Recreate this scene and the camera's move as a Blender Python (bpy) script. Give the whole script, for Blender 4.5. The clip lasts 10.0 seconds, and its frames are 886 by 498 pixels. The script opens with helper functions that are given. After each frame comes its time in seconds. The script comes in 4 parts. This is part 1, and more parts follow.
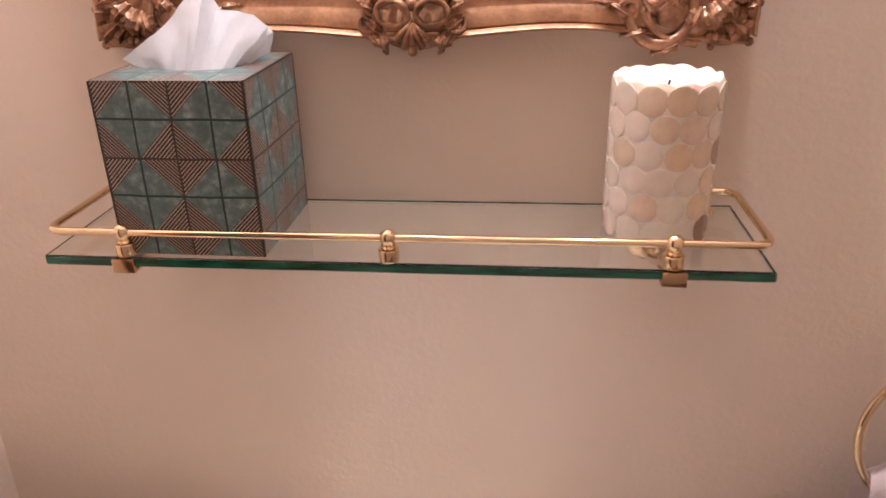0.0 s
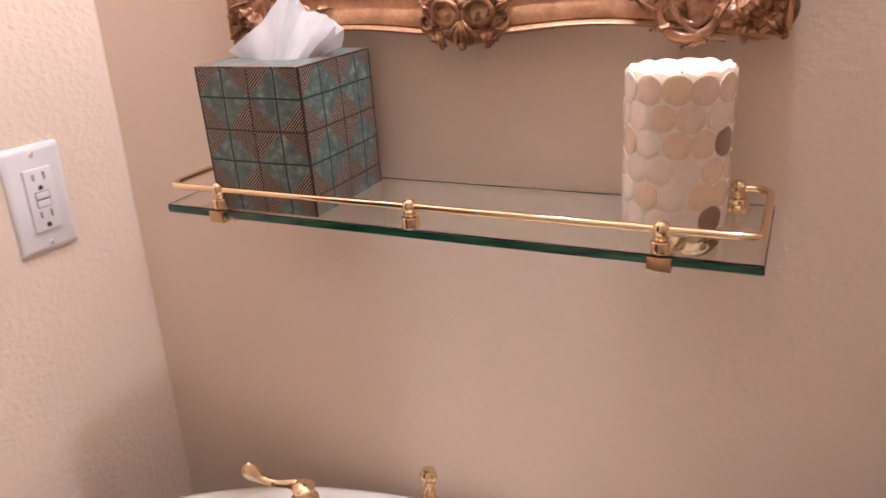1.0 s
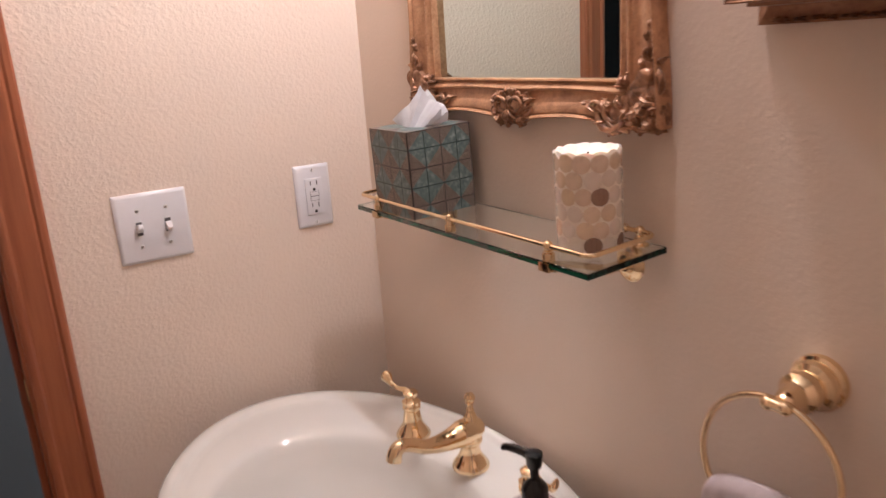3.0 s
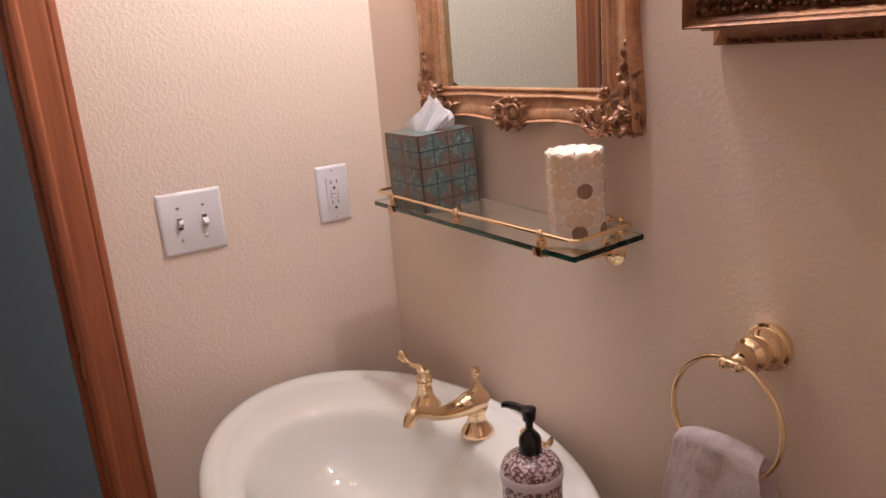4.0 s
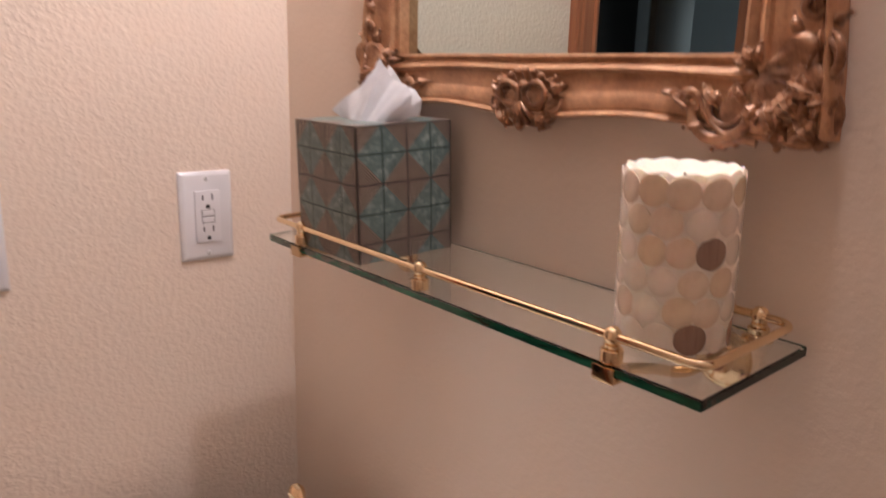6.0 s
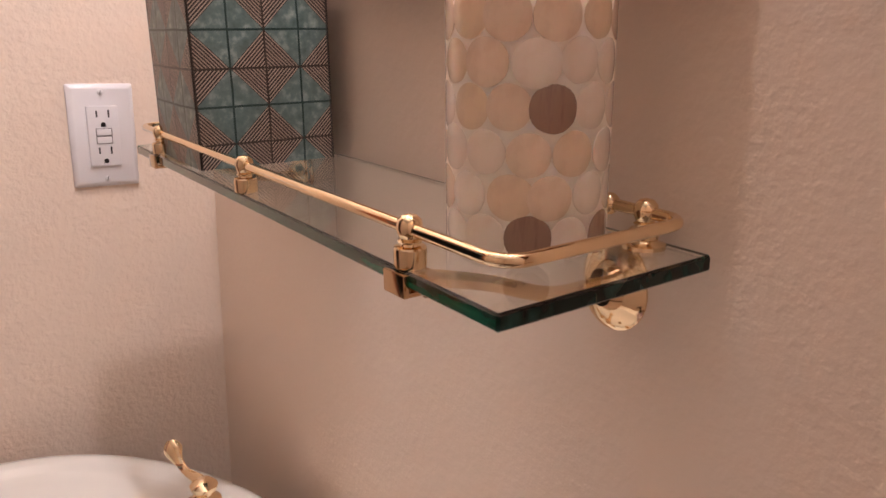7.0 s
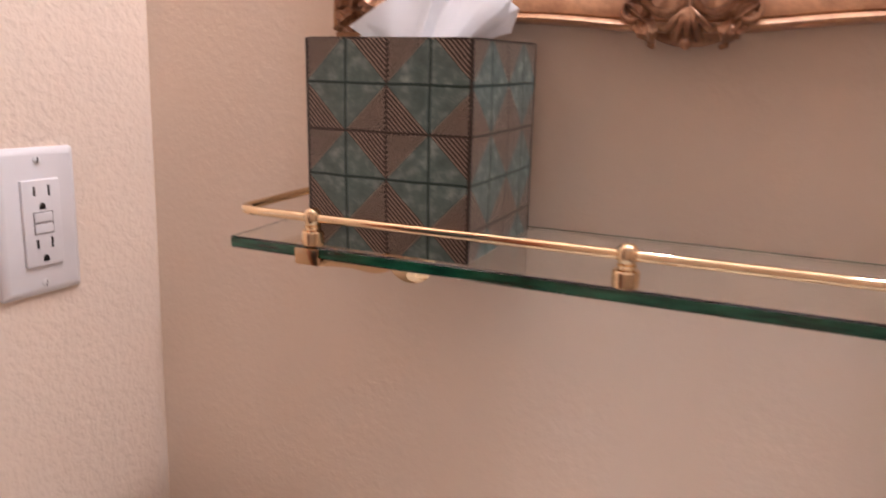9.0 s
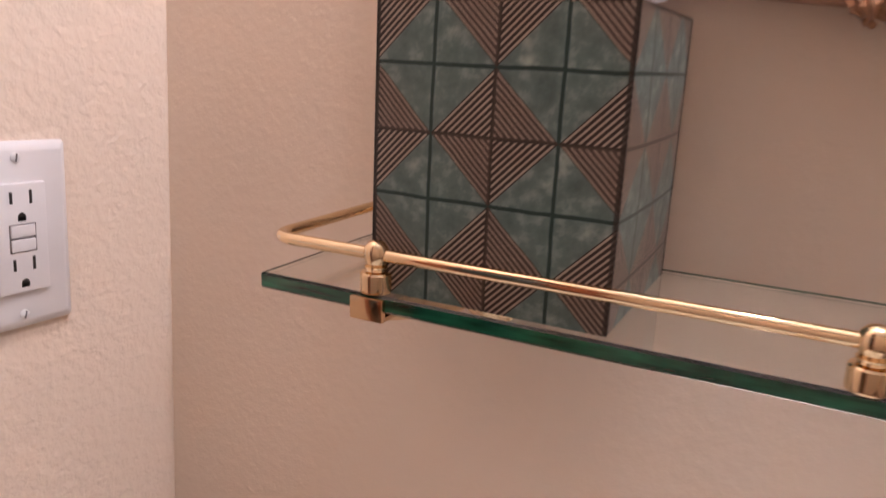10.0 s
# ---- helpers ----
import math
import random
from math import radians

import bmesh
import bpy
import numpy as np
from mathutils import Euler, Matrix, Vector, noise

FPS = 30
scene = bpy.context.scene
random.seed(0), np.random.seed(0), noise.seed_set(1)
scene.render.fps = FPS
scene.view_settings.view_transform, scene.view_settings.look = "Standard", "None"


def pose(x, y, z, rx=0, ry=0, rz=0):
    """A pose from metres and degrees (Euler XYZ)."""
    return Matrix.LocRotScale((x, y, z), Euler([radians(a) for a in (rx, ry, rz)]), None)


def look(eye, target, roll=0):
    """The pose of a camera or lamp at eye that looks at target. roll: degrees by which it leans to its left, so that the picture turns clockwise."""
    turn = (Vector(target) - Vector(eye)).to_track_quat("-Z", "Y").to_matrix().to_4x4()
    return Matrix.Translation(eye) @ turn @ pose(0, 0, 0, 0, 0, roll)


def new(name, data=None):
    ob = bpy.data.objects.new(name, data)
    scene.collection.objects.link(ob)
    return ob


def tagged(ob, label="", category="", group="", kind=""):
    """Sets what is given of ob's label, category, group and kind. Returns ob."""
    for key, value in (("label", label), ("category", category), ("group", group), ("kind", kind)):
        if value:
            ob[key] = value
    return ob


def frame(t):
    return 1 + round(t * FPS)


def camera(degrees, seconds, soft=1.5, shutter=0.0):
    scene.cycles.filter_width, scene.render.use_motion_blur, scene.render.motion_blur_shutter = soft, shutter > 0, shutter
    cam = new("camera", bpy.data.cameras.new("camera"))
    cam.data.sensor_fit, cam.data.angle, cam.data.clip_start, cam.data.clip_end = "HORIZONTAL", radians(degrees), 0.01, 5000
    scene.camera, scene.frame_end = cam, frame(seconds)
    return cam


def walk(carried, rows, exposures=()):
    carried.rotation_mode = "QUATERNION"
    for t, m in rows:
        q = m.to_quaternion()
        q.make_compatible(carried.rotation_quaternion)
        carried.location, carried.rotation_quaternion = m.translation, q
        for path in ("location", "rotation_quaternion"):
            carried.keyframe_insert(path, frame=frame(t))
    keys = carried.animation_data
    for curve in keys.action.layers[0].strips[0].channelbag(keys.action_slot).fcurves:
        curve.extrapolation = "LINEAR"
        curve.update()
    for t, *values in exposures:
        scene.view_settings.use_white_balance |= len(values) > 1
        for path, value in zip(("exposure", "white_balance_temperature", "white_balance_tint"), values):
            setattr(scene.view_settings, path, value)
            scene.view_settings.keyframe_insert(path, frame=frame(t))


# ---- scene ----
cam = camera(61.6, 10.0, 1.5, 0.45)
PATH = [
    (0, (0.089, -0.609, 1.446), (-0.111, 1.23, 0.686), -1.1),
    (0.5, (0.13, -0.591, 1.445), (-0.281, 1.22, 0.703), -2.5),
    (1, (0.273, -0.631, 1.427), (-0.556, 1.054, 0.739), -3.1),
    (1.5, (0.377, -0.621, 1.436), (-0.688, 0.948, 0.801), -2.9),
    (2, (0.474, -0.581, 1.429), (-0.92, 0.755, 0.908), -2.4),
    (2.2, (0.518, -0.593, 1.436), (-0.959, 0.663, 0.947), -2.2),
    (3.3, (0.9, -0.703, 1.509), (-0.72, 0.332, 0.956), -4.0),
    (3.5, (0.927, -0.721, 1.519), (-0.688, 0.324, 0.97), -4.0),
    (4, (0.925, -0.746, 1.512), (-0.7, 0.285, 0.969), -4.4),
    (4.5, (0.85, -0.762, 1.514), (-0.75, 0.291, 0.936), -2.8),
    (5, (0.67, -0.733, 1.534), (-0.825, 0.491, 1.018), 1.8),
    (5.2, (0.575, -0.701, 1.531), (-0.858, 0.612, 1.061), 1.9),
    (6.3, (0.461, -0.408, 1.368), (-1.076, 0.784, 0.901), 1.3),
    (6.5, (0.46, -0.354, 1.348), (-1.106, 0.796, 0.873), 1.4),
    (7, (0.46, -0.3, 1.332), (-1.11, 0.822, 0.806), 1.4),
    (7.5, (0.452, -0.31, 1.336), (-1.119, 0.795, 0.777), 1.4),
    (8, (0.331, -0.385, 1.313), (-1.101, 0.905, 0.779), 2.3),
    (8.5, (0.151, -0.462, 1.314), (-0.973, 1.133, 0.875), 0.7),
    (9, (0.062, -0.519, 1.338), (-0.72, 1.273, 0.914), 2.0),
    (9.5, (0.0, -0.461, 1.346), (-0.794, 1.332, 0.952), 2.5),
    (10, (-0.032, -0.409, 1.331), (-0.874, 1.354, 0.9), 3.6),
]
walk(cam, [(t, look(eye, target, roll)) for t, eye, target, roll in PATH], [(0, 0.08, 6330, 10), (2.2, -0.02, 6250, 10), (3.3, -0.36, 6500, 10), (4.5, -0.38, 6500, 10), (5.2, -0.42, 6500, 10), (6.5, -0.36, 6650, 11), (7.2, -0.08, 6620, 11), (8.5, -0.07, 6320, 10), (9.5, -0.08, 6280, 10), (10, -0.08, 6260, 10)])

# ---- light and exposure ----
scene.view_settings.exposure = 0.0
world = bpy.data.worlds.new("dim_house")
world.use_nodes = True
world.node_tree.nodes["Background"].inputs[0].default_value = (0.86, 0.91, 1.0, 1)
world.node_tree.nodes["Background"].inputs[1].default_value = 2.2
scene.world = world
BULB_POWER = 1780.0
BULB_COLOUR = (0.96, 0.915, 0.975)

# ---- materials ----


class Nodes:
    """A node material under construction."""

    def __init__(self, name, rough=0.5, metal=0.0, colour=(0.5, 0.5, 0.5)):
        self.mat = bpy.data.materials.new(name)
        self.mat.use_nodes = True
        self.tree = self.mat.node_tree
        self.bsdf = self.tree.nodes["Principled BSDF"]
        self.set("Roughness", rough)
        self.set("Metallic", metal)
        self.set("Base Color", (*colour, 1))
        self._space = None

    def set(self, socket, value):
        self.put(self.bsdf.inputs[socket], value)

    def put(self, socket, value):
        if isinstance(value, bpy.types.NodeSocket):
            self.tree.links.new(value, socket)
        else:
            socket.default_value = value

    def space(self):
        if self._space is None:
            self._space = self.tree.nodes.new("ShaderNodeTexCoord").outputs["Object"]
        return self._space

    def math(self, op, a, b=0.0, c=0.0):
        n = self.tree.nodes.new("ShaderNodeMath")
        n.operation = op
        for i, v in enumerate((a, b, c)):
            self.put(n.inputs[i], v)
        return n.outputs[0]

    def noise(self, scale, detail=3.0, rough=0.5, vector=None):
        n = self.tree.nodes.new("ShaderNodeTexNoise")
        n.inputs["Scale"].default_value, n.inputs["Detail"].default_value, n.inputs["Roughness"].default_value = scale, detail, rough
        self.put(n.inputs["Vector"], vector or self.space())
        return n.outputs["Fac"]

    def voronoi(self, scale, vector=None, feature="F1"):
        n = self.tree.nodes.new("ShaderNodeTexVoronoi")
        n.feature = feature
        n.inputs["Scale"].default_value = scale
        self.put(n.inputs["Vector"], vector or self.space())
        return n.outputs["Distance"]

    def stretched(self, x, y, z):
        n = self.tree.nodes.new("ShaderNodeMapping")
        n.inputs["Scale"].default_value = (x, y, z)
        self.put(n.inputs["Vector"], self.space())
        return n.outputs[0]

    def axes(self):
        n = self.tree.nodes.new("ShaderNodeSeparateXYZ")
        self.put(n.inputs[0], self.space())
        return n.outputs

    def ramp(self, fac, *stops):
        n = self.tree.nodes.new("ShaderNodeValToRGB")
        while len(n.color_ramp.elements) < len(stops):
            n.color_ramp.elements.new(0.5)
        for e, (at, col) in zip(n.color_ramp.elements, stops):
            e.position, e.color = at, (*col, 1)
        self.put(n.inputs[0], fac)
        return n.outputs[0]

    def mix(self, fac, a, b):
        n = self.tree.nodes.new("ShaderNodeMix")
        n.data_type = "RGBA"
        self.put(n.inputs[0], fac)
        self.put(n.inputs[6], a if not isinstance(a, tuple) else (*a, 1))
        self.put(n.inputs[7], b if not isinstance(b, tuple) else (*b, 1))
        return n.outputs[2]

    def chance(self):
        return self.tree.nodes.new("ShaderNodeObjectInfo").outputs["Random"]

    def bump(self, height, distance=0.001, strength=1.0):
        n = self.tree.nodes.new("ShaderNodeBump")
        n.inputs["Strength"].default_value, n.inputs["Distance"].default_value = strength, distance
        self.put(n.inputs["Height"], height)
        self.set("Normal", n.outputs[0])


def plaster(name, a, b, depth=0.0006):
    m = Nodes(name, 0.62)
    m.set("Base Color", m.ramp(m.noise(3.0, 4), (0.3, a), (0.7, b)))
    m.set("Specular IOR Level", 0.35)
    blobs = m.ramp(m.noise(140, 2.6, 0.55), (0.36, (0, 0, 0)), (0.78, (1, 1, 1)))
    fine = m.noise(420, 2)
    m.bump(m.math("ADD", blobs, m.math("MULTIPLY", fine, 0.12)), depth, 0.75)
    return m.mat


WALL_PAINT = plaster("wall_paint", (0.75, 0.612, 0.508), (0.775, 0.636, 0.53), 0.00032)
ROUGH_PAINT = plaster("heavier_textured_paint", (0.75, 0.612, 0.508), (0.775, 0.636, 0.53), 0.0010)
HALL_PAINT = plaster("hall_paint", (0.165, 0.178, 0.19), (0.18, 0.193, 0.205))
CEILING_PAINT = plaster("ceiling_paint", (0.78, 0.74, 0.70), (0.81, 0.77, 0.73))


def timber(name, dark, light, rough=0.38, axis=2):
    m = Nodes(name, rough)
    long = [38, 38, 38]
    long[axis] = 1.6
    fine = [240, 240, 240]
    fine[axis] = 5
    g = m.noise(1.0, 5, 0.6, m.stretched(*long))
    f = m.noise(1.0, 3, 0.6, m.stretched(*fine))
    m.set("Base Color", m.mix(m.math("MULTIPLY", f, 0.45), m.ramp(g, (0.3, dark), (0.5, light), (0.72, dark)), dark))
    m.set("Coat Weight", 0.25)
    m.set("Coat Roughness", 0.25)
    m.bump(f, 0.0004, 0.4)
    return m.mat


CASING_WOOD = timber("stained_fir", (0.245, 0.066, 0.030), (0.41, 0.138, 0.062))
DARK_WOOD = timber("dark_door_wood", (0.03, 0.018, 0.012), (0.06, 0.035, 0.022))
BLACK_WOOD = timber("black_door_wood", (0.006, 0.005, 0.005), (0.010, 0.008, 0.008), 0.6)
FLOOR_WOOD = timber("floor_wood", (0.15, 0.09, 0.055), (0.26, 0.165, 0.105), 0.3, 0)


def metal(name, colour, rough, mottled=0.06):
    m = Nodes(name, rough, 1.0, colour)
    m.set("Roughness", m.math("MULTIPLY_ADD", m.noise(60, 3), mottled, rough - mottled / 2))
    return m.mat


BRASS = metal("polished_brass", (0.86, 0.66, 0.43), 0.07)
# Polished clips: base colour darkened in place of the dark room they reflect.
DARKENED_BRASS = metal("brass_dark_reflection", (0.62, 0.43, 0.26), 0.12)
STEEL = metal("plated_screw", (0.62, 0.58, 0.54), 0.3)


def gilt(name, dark, base, bright, rough, metallic=0.55):
    m = Nodes(name, rough, metallic)
    wear = m.noise(38, 5, 0.65)
    fine = m.noise(260, 3)
    m.set("Base Color", m.mix(m.ramp(fine, (0.45, (0, 0, 0)), (0.75, (0.5, 0.5, 0.5))), m.ramp(wear, (0.28, dark), (0.5, base), (0.75, bright)), dark))
    m.set("Roughness", m.math("MULTIPLY_ADD", wear, 0.3, rough - 0.15))
    m.bump(m.math("ADD", wear, m.math("MULTIPLY", fine, 0.4)), 0.0007, 0.5)
    return m.mat


GILT = gilt("antique_gilt", (0.27, 0.122, 0.064), (0.50, 0.262, 0.138), (0.62, 0.365, 0.205), 0.40, 0.2)
GILT_CARVED = gilt("carved_gilt", (0.10, 0.043, 0.024), (0.34, 0.165, 0.088), (0.53, 0.30, 0.175), 0.34, 0.3)
PICTURE_GILT = gilt("dark_gilt", (0.09, 0.032, 0.016), (0.21, 0.082, 0.034), (0.36, 0.165, 0.062), 0.5)
PICTURE_BACK = gilt("bronzed_backing", (0.16, 0.06, 0.03), (0.30, 0.13, 0.06), (0.38, 0.18, 0.09), 0.5, 0.15)
PICTURE_LEAF = gilt("bronze_leaf", (0.07, 0.028, 0.015), (0.20, 0.088, 0.042), (0.34, 0.175, 0.085), 0.42)

m = Nodes("silvered_mirror", 0.015, 1.0, (0.57, 0.665, 0.645))
MIRROR = m.mat

m = Nodes("dim_canvas", 0.6)
m.set("Base Color", m.ramp(m.noise(14, 5), (0.3, (0.02, 0.014, 0.01)), (0.7, (0.07, 0.045, 0.028))))
m.bump(m.noise(700, 1), 0.0003, 0.5)
CANVAS = m.mat

# Clear plate with the green of thick float glass.
m = Nodes("float_glass", 0.0, 0.0, (0.955, 0.985, 0.965))
m.set("Transmission Weight", 1.0)
m.set("IOR", 1.5)
GLASS = m.mat
m = Nodes("green_glass_edge", 0.06, 0.0, (0.008, 0.085, 0.048))
m.set("Base Color", m.ramp(m.noise(1, 3, 0.5, m.stretched(30, 30, 220)), (0.35, (0.004, 0.035, 0.022)), (0.7, (0.02, 0.15, 0.085))))
m.set("Coat Weight", 0.6)
m.set("Coat Roughness", 0.05)
GLASS_EDGE = m.mat
# Right end only: its dark reflection and pale streaks are put into the colour.
m = Nodes("glass_end_dark_reflection", 0.05, 0.0, (0.004, 0.02, 0.014))
m.set("Base Color", m.ramp(m.noise(1, 2, 0.5, m.stretched(20, 90, 60)), (0.5, (0.003, 0.013, 0.010)), (0.72, (0.02, 0.06, 0.05))))
m.set("Specular IOR Level", 0.22)
m.set("Coat Weight", 0.08)
GLASS_END = m.mat

m = Nodes("vitreous_china", 0.07, 0.0, (0.80, 0.79, 0.76))
m.set("Base Color", m.ramp(m.noise(5, 3), (0.3, (0.70, 0.675, 0.63)), (0.7, (0.735, 0.71, 0.665))))
m.set("Coat Weight", 0.5)
m.set("Coat Roughness", 0.03)
CHINA = m.mat

m = Nodes("white_moulded_plastic", 0.32, 0.0, (0.80, 0.78, 0.78))
m.set("Base Color", m.ramp(m.noise(30, 3), (0.3, (0.70, 0.675, 0.69)), (0.7, (0.73, 0.705, 0.72))))
PLASTIC = m.mat
m = Nodes("ivory_toggle", 0.28, 0.0, (0.70, 0.68, 0.68))
IVORY = m.mat
# Near-black for thin sheets that paint the shade inside slots and holes.
m = Nodes("slot_shade", 0.6, 0.0, (0.03, 0.022, 0.02))
SLOT = m.mat
m = Nodes("black_pump_plastic", 0.22, 0.0, (0.008, 0.008, 0.009))
m.set("Roughness", m.math("MULTIPLY_ADD", m.noise(200, 2), 0.12, 0.16))
BLACK = m.mat
# Paints the shade of gaps and shallow slots that are not cut in.
m = Nodes("shadow_gap", 0.6, 0.0, (0.12, 0.10, 0.10))
GAP = m.mat

m = Nodes("candle_wax", 0.48, 0.0, (0.88, 0.80, 0.75))
m.set("Base Color", m.ramp(m.noise(90, 4), (0.3, (0.89, 0.755, 0.645)), (0.7, (0.925, 0.80, 0.69))))
m.set("Subsurface Weight", 0.35)
m.set("Subsurface Radius", (0.03, 0.016, 0.009))
m.set("Subsurface Scale", 0.5)
m.bump(m.noise(160, 3), 0.0009, 0.6)
WAX = m.mat
m = Nodes("burnt_wick", 0.9, 0.0, (0.02, 0.016, 0.014))
WICK = m.mat


def shell(name, a, b, c, streak=(0.5, 0.36, 0.26), bands=(60, 140, 90), edge=0.45):
    m = Nodes(name, 0.2)
    tone = m.ramp(m.chance(), (0.1, a), (0.5, b), (0.9, c))
    veins = m.ramp(m.noise(1, 4, 0.6, m.stretched(*bands)), (edge, (0, 0, 0)), (edge + 0.3, (0.6, 0.6, 0.6)))
    m.set("Base Color", m.mix(veins, tone, streak))
    m.set("Coat Weight", 0.6)
    m.set("Coat Roughness", 0.08)
    m.set("Subsurface Weight", 0.25)
    m.set("Subsurface Radius", (0.012, 0.007, 0.0045))
    m.set("Subsurface Scale", 0.5)
    m.bump(m.noise(140, 3), 0.0006, 0.5)
    return m.mat


SHELL_PALE = shell("pale_shell", (0.865, 0.735, 0.635), (0.83, 0.69, 0.585), (0.89, 0.775, 0.68), (0.77, 0.61, 0.49))
SHELL_AMBER = shell("amber_shell", (0.84, 0.64, 0.44), (0.78, 0.59, 0.46), (0.84, 0.65, 0.50), (0.66, 0.46, 0.32))
SHELL_DARK = shell("brown_shell", (0.33, 0.19, 0.135), (0.36, 0.215, 0.155), (0.31, 0.18, 0.125), (0.07, 0.03, 0.02), (25, 210, 25), 0.50)

PERIOD = 0.0555


def tiled_paper(name, axis, seam, sheen_amount=0.5):
    """Concentric striped diamonds between mottled teal ones, ruled with dark lines."""
    m = Nodes(name, 0.36)
    m.set("Specular IOR Level", 0.55)
    xyz = m.axes()
    half = PERIOD / 2
    warp = m.math("MULTIPLY_ADD", m.noise(45, 2), 0.0012, -0.0006)
    u = m.math("ADD", m.math("SUBTRACT", xyz[axis], 0.0012), warp)
    v = m.math("ADD", m.math("SUBTRACT", xyz[2 if axis < 2 else 1], seam), warp)
    if axis == 2:
        u = m.math("ADD", xyz[0], warp)
    du, dv = m.math("PINGPONG", u, half), m.math("PINGPONG", v, half)
    f = m.math("ADD", du, dv)
    inside = m.math("LESS_THAN", f, half)
    stripe = m.math("LESS_THAN", m.math("FRACT", m.math("MULTIPLY", f, 1 / 0.0030)), 0.58)
    seam_line = m.math("LESS_THAN", m.math("MINIMUM", du, dv), 0.0008)
    green_line = m.math("GREATER_THAN", m.math("MAXIMUM", du, dv), half - 0.0008)
    mottle = m.noise(110, 4, 0.6)
    wide = m.noise(30, 4)
    teal = m.mix(m.math("MULTIPLY", wide, 0.7), m.ramp(mottle, (0.3, (0.06, 0.098, 0.098)), (0.52, (0.138, 0.196, 0.186)), (0.74, (0.40, 0.47, 0.435))), (0.10, 0.150, 0.145))
    pale = m.mix(mottle, (0.29, 0.218, 0.175), (0.50, 0.40, 0.33))
    # Quarters of one stripe direction are toned fainter, imitating light caught on embossing.
    tilt = m.math("MULTIPLY", m.math("SUBTRACT", m.math("PINGPONG", m.math("ADD", u, 0.25 * PERIOD), half), half / 2), m.math("SUBTRACT", m.math("PINGPONG", m.math("ADD", v, 0.25 * PERIOD), half), half / 2))
    sheen_quads = m.math("MULTIPLY", m.math("GREATER_THAN", tilt, 0.0), m.math("MULTIPLY_ADD", wide, 0.9, sheen_amount - 0.45))
    ink = m.mix(sheen_quads, (0.028, 0.016, 0.012), (0.085, 0.055, 0.044))
    brown = m.mix(m.math("MAXIMUM", stripe, seam_line), m.mix(sheen_quads, pale, (0.21, 0.15, 0.12)), ink)
    colour = m.mix(inside, m.mix(green_line, teal, (0.008, 0.034, 0.031)), brown)
    border = m.math("GREATER_THAN", m.math("ADD", m.math("ABSOLUTE", xyz[axis if axis < 2 else 0]), m.math("MULTIPLY", wide, 0.0012)), 0.0535)
    m.set("Base Color", m.mix(m.math("MULTIPLY", border, 0.85), colour, (0.022, 0.014, 0.011)))
    m.bump(m.math("ADD", m.noise(300, 2), m.math("MULTIPLY", stripe, 0.3)), 0.0003, 0.4)
    return m.mat


PAPER_FRONT = tiled_paper("tile_print_front", 0, 0.0735)
PAPER_SIDE = tiled_paper("tile_print_side", 1, 0.0735, 0.25)
PAPER_TOP = tiled_paper("tile_print_top", 2, 0.0)

m = Nodes("soft_tissue", 0.85, 0.0, (0.88, 0.86, 0.87))
m.set("Base Color", m.ramp(m.noise(40, 3), (0.3, (0.88, 0.87, 0.885)), (0.7, (0.91, 0.90, 0.915))))
thin = m.tree.nodes.new("ShaderNodeBsdfTranslucent")
thin.inputs[0].default_value = (0.93, 0.91, 0.92, 1)
both = m.tree.nodes.new("ShaderNodeMixShader")
both.inputs[0].default_value = 0.28
m.tree.links.new(m.bsdf.outputs[0], both.inputs[1])
m.tree.links.new(thin.outputs[0], both.inputs[2])
m.tree.links.new(both.outputs[0], m.tree.nodes["Material Output"].inputs[0])
m.bump(m.noise(600, 2), 0.0002, 0.5)
TISSUE = m.mat

m = Nodes("terry_cloth", 0.95, 0.0, (0.78, 0.70, 0.70))
loops = m.voronoi(700)
m.set("Base Color", m.mix(loops, m.ramp(m.noise(25, 4), (0.3, (0.88, 0.755, 0.745)), (0.7, (0.93, 0.82, 0.81))), (0.85, 0.73, 0.72)))
m.set("Sheen Weight", 0.15)
m.bump(m.math("ADD", loops, m.noise(120, 4)), 0.0007, 0.6)
TERRY = m.mat

m = Nodes("plum_toile_print", 0.3)
sprig = m.math("ADD", m.noise(190, 5, 0.7), m.math("MULTIPLY", m.voronoi(230), 0.30))
m.set("Base Color", m.ramp(sprig, (0.52, (0.62, 0.51, 0.50)), (0.62, (0.52, 0.40, 0.40)), (0.68, (0.16, 0.07, 0.085)), (0.85, (0.07, 0.025, 0.035))))
m.set("Coat Weight", 0.6)
m.set("Coat Roughness", 0.1)
TOILE = m.mat
m = Nodes("lilac_band", 0.25, 0.0, (0.62, 0.57, 0.62))
m.set("Base Color", m.ramp(m.noise(60, 2), (0.3, (0.60, 0.545, 0.60)), (0.7, (0.65, 0.60, 0.645))))
BAND = m.mat

m = Nodes("lit_bulb", 0.4, 0.0, (0.9, 0.9, 0.9))
m.set("Emission Color", (*BULB_COLOUR, 1))
m.set("Emission Strength", BULB_POWER)
BULB = m.mat

# ---- builders ----


def thing(name, m, label, category, group=""):
    ob = new(name)
    ob.matrix_world = m
    return tagged(ob, label, category, group)


def mesh_from(bm, name, mat, sharp=35):
    bmesh.ops.recalc_face_normals(bm, faces=bm.faces)
    me = bpy.data.meshes.new(name)
    bm.to_mesh(me)
    bm.free()
    for one in (mat if isinstance(mat, (list, tuple)) else [mat]):
        me.materials.append(one)
    for p in me.polygons:
        p.use_smooth = True
    me.set_sharp_from_angle(angle=radians(sharp))
    return me


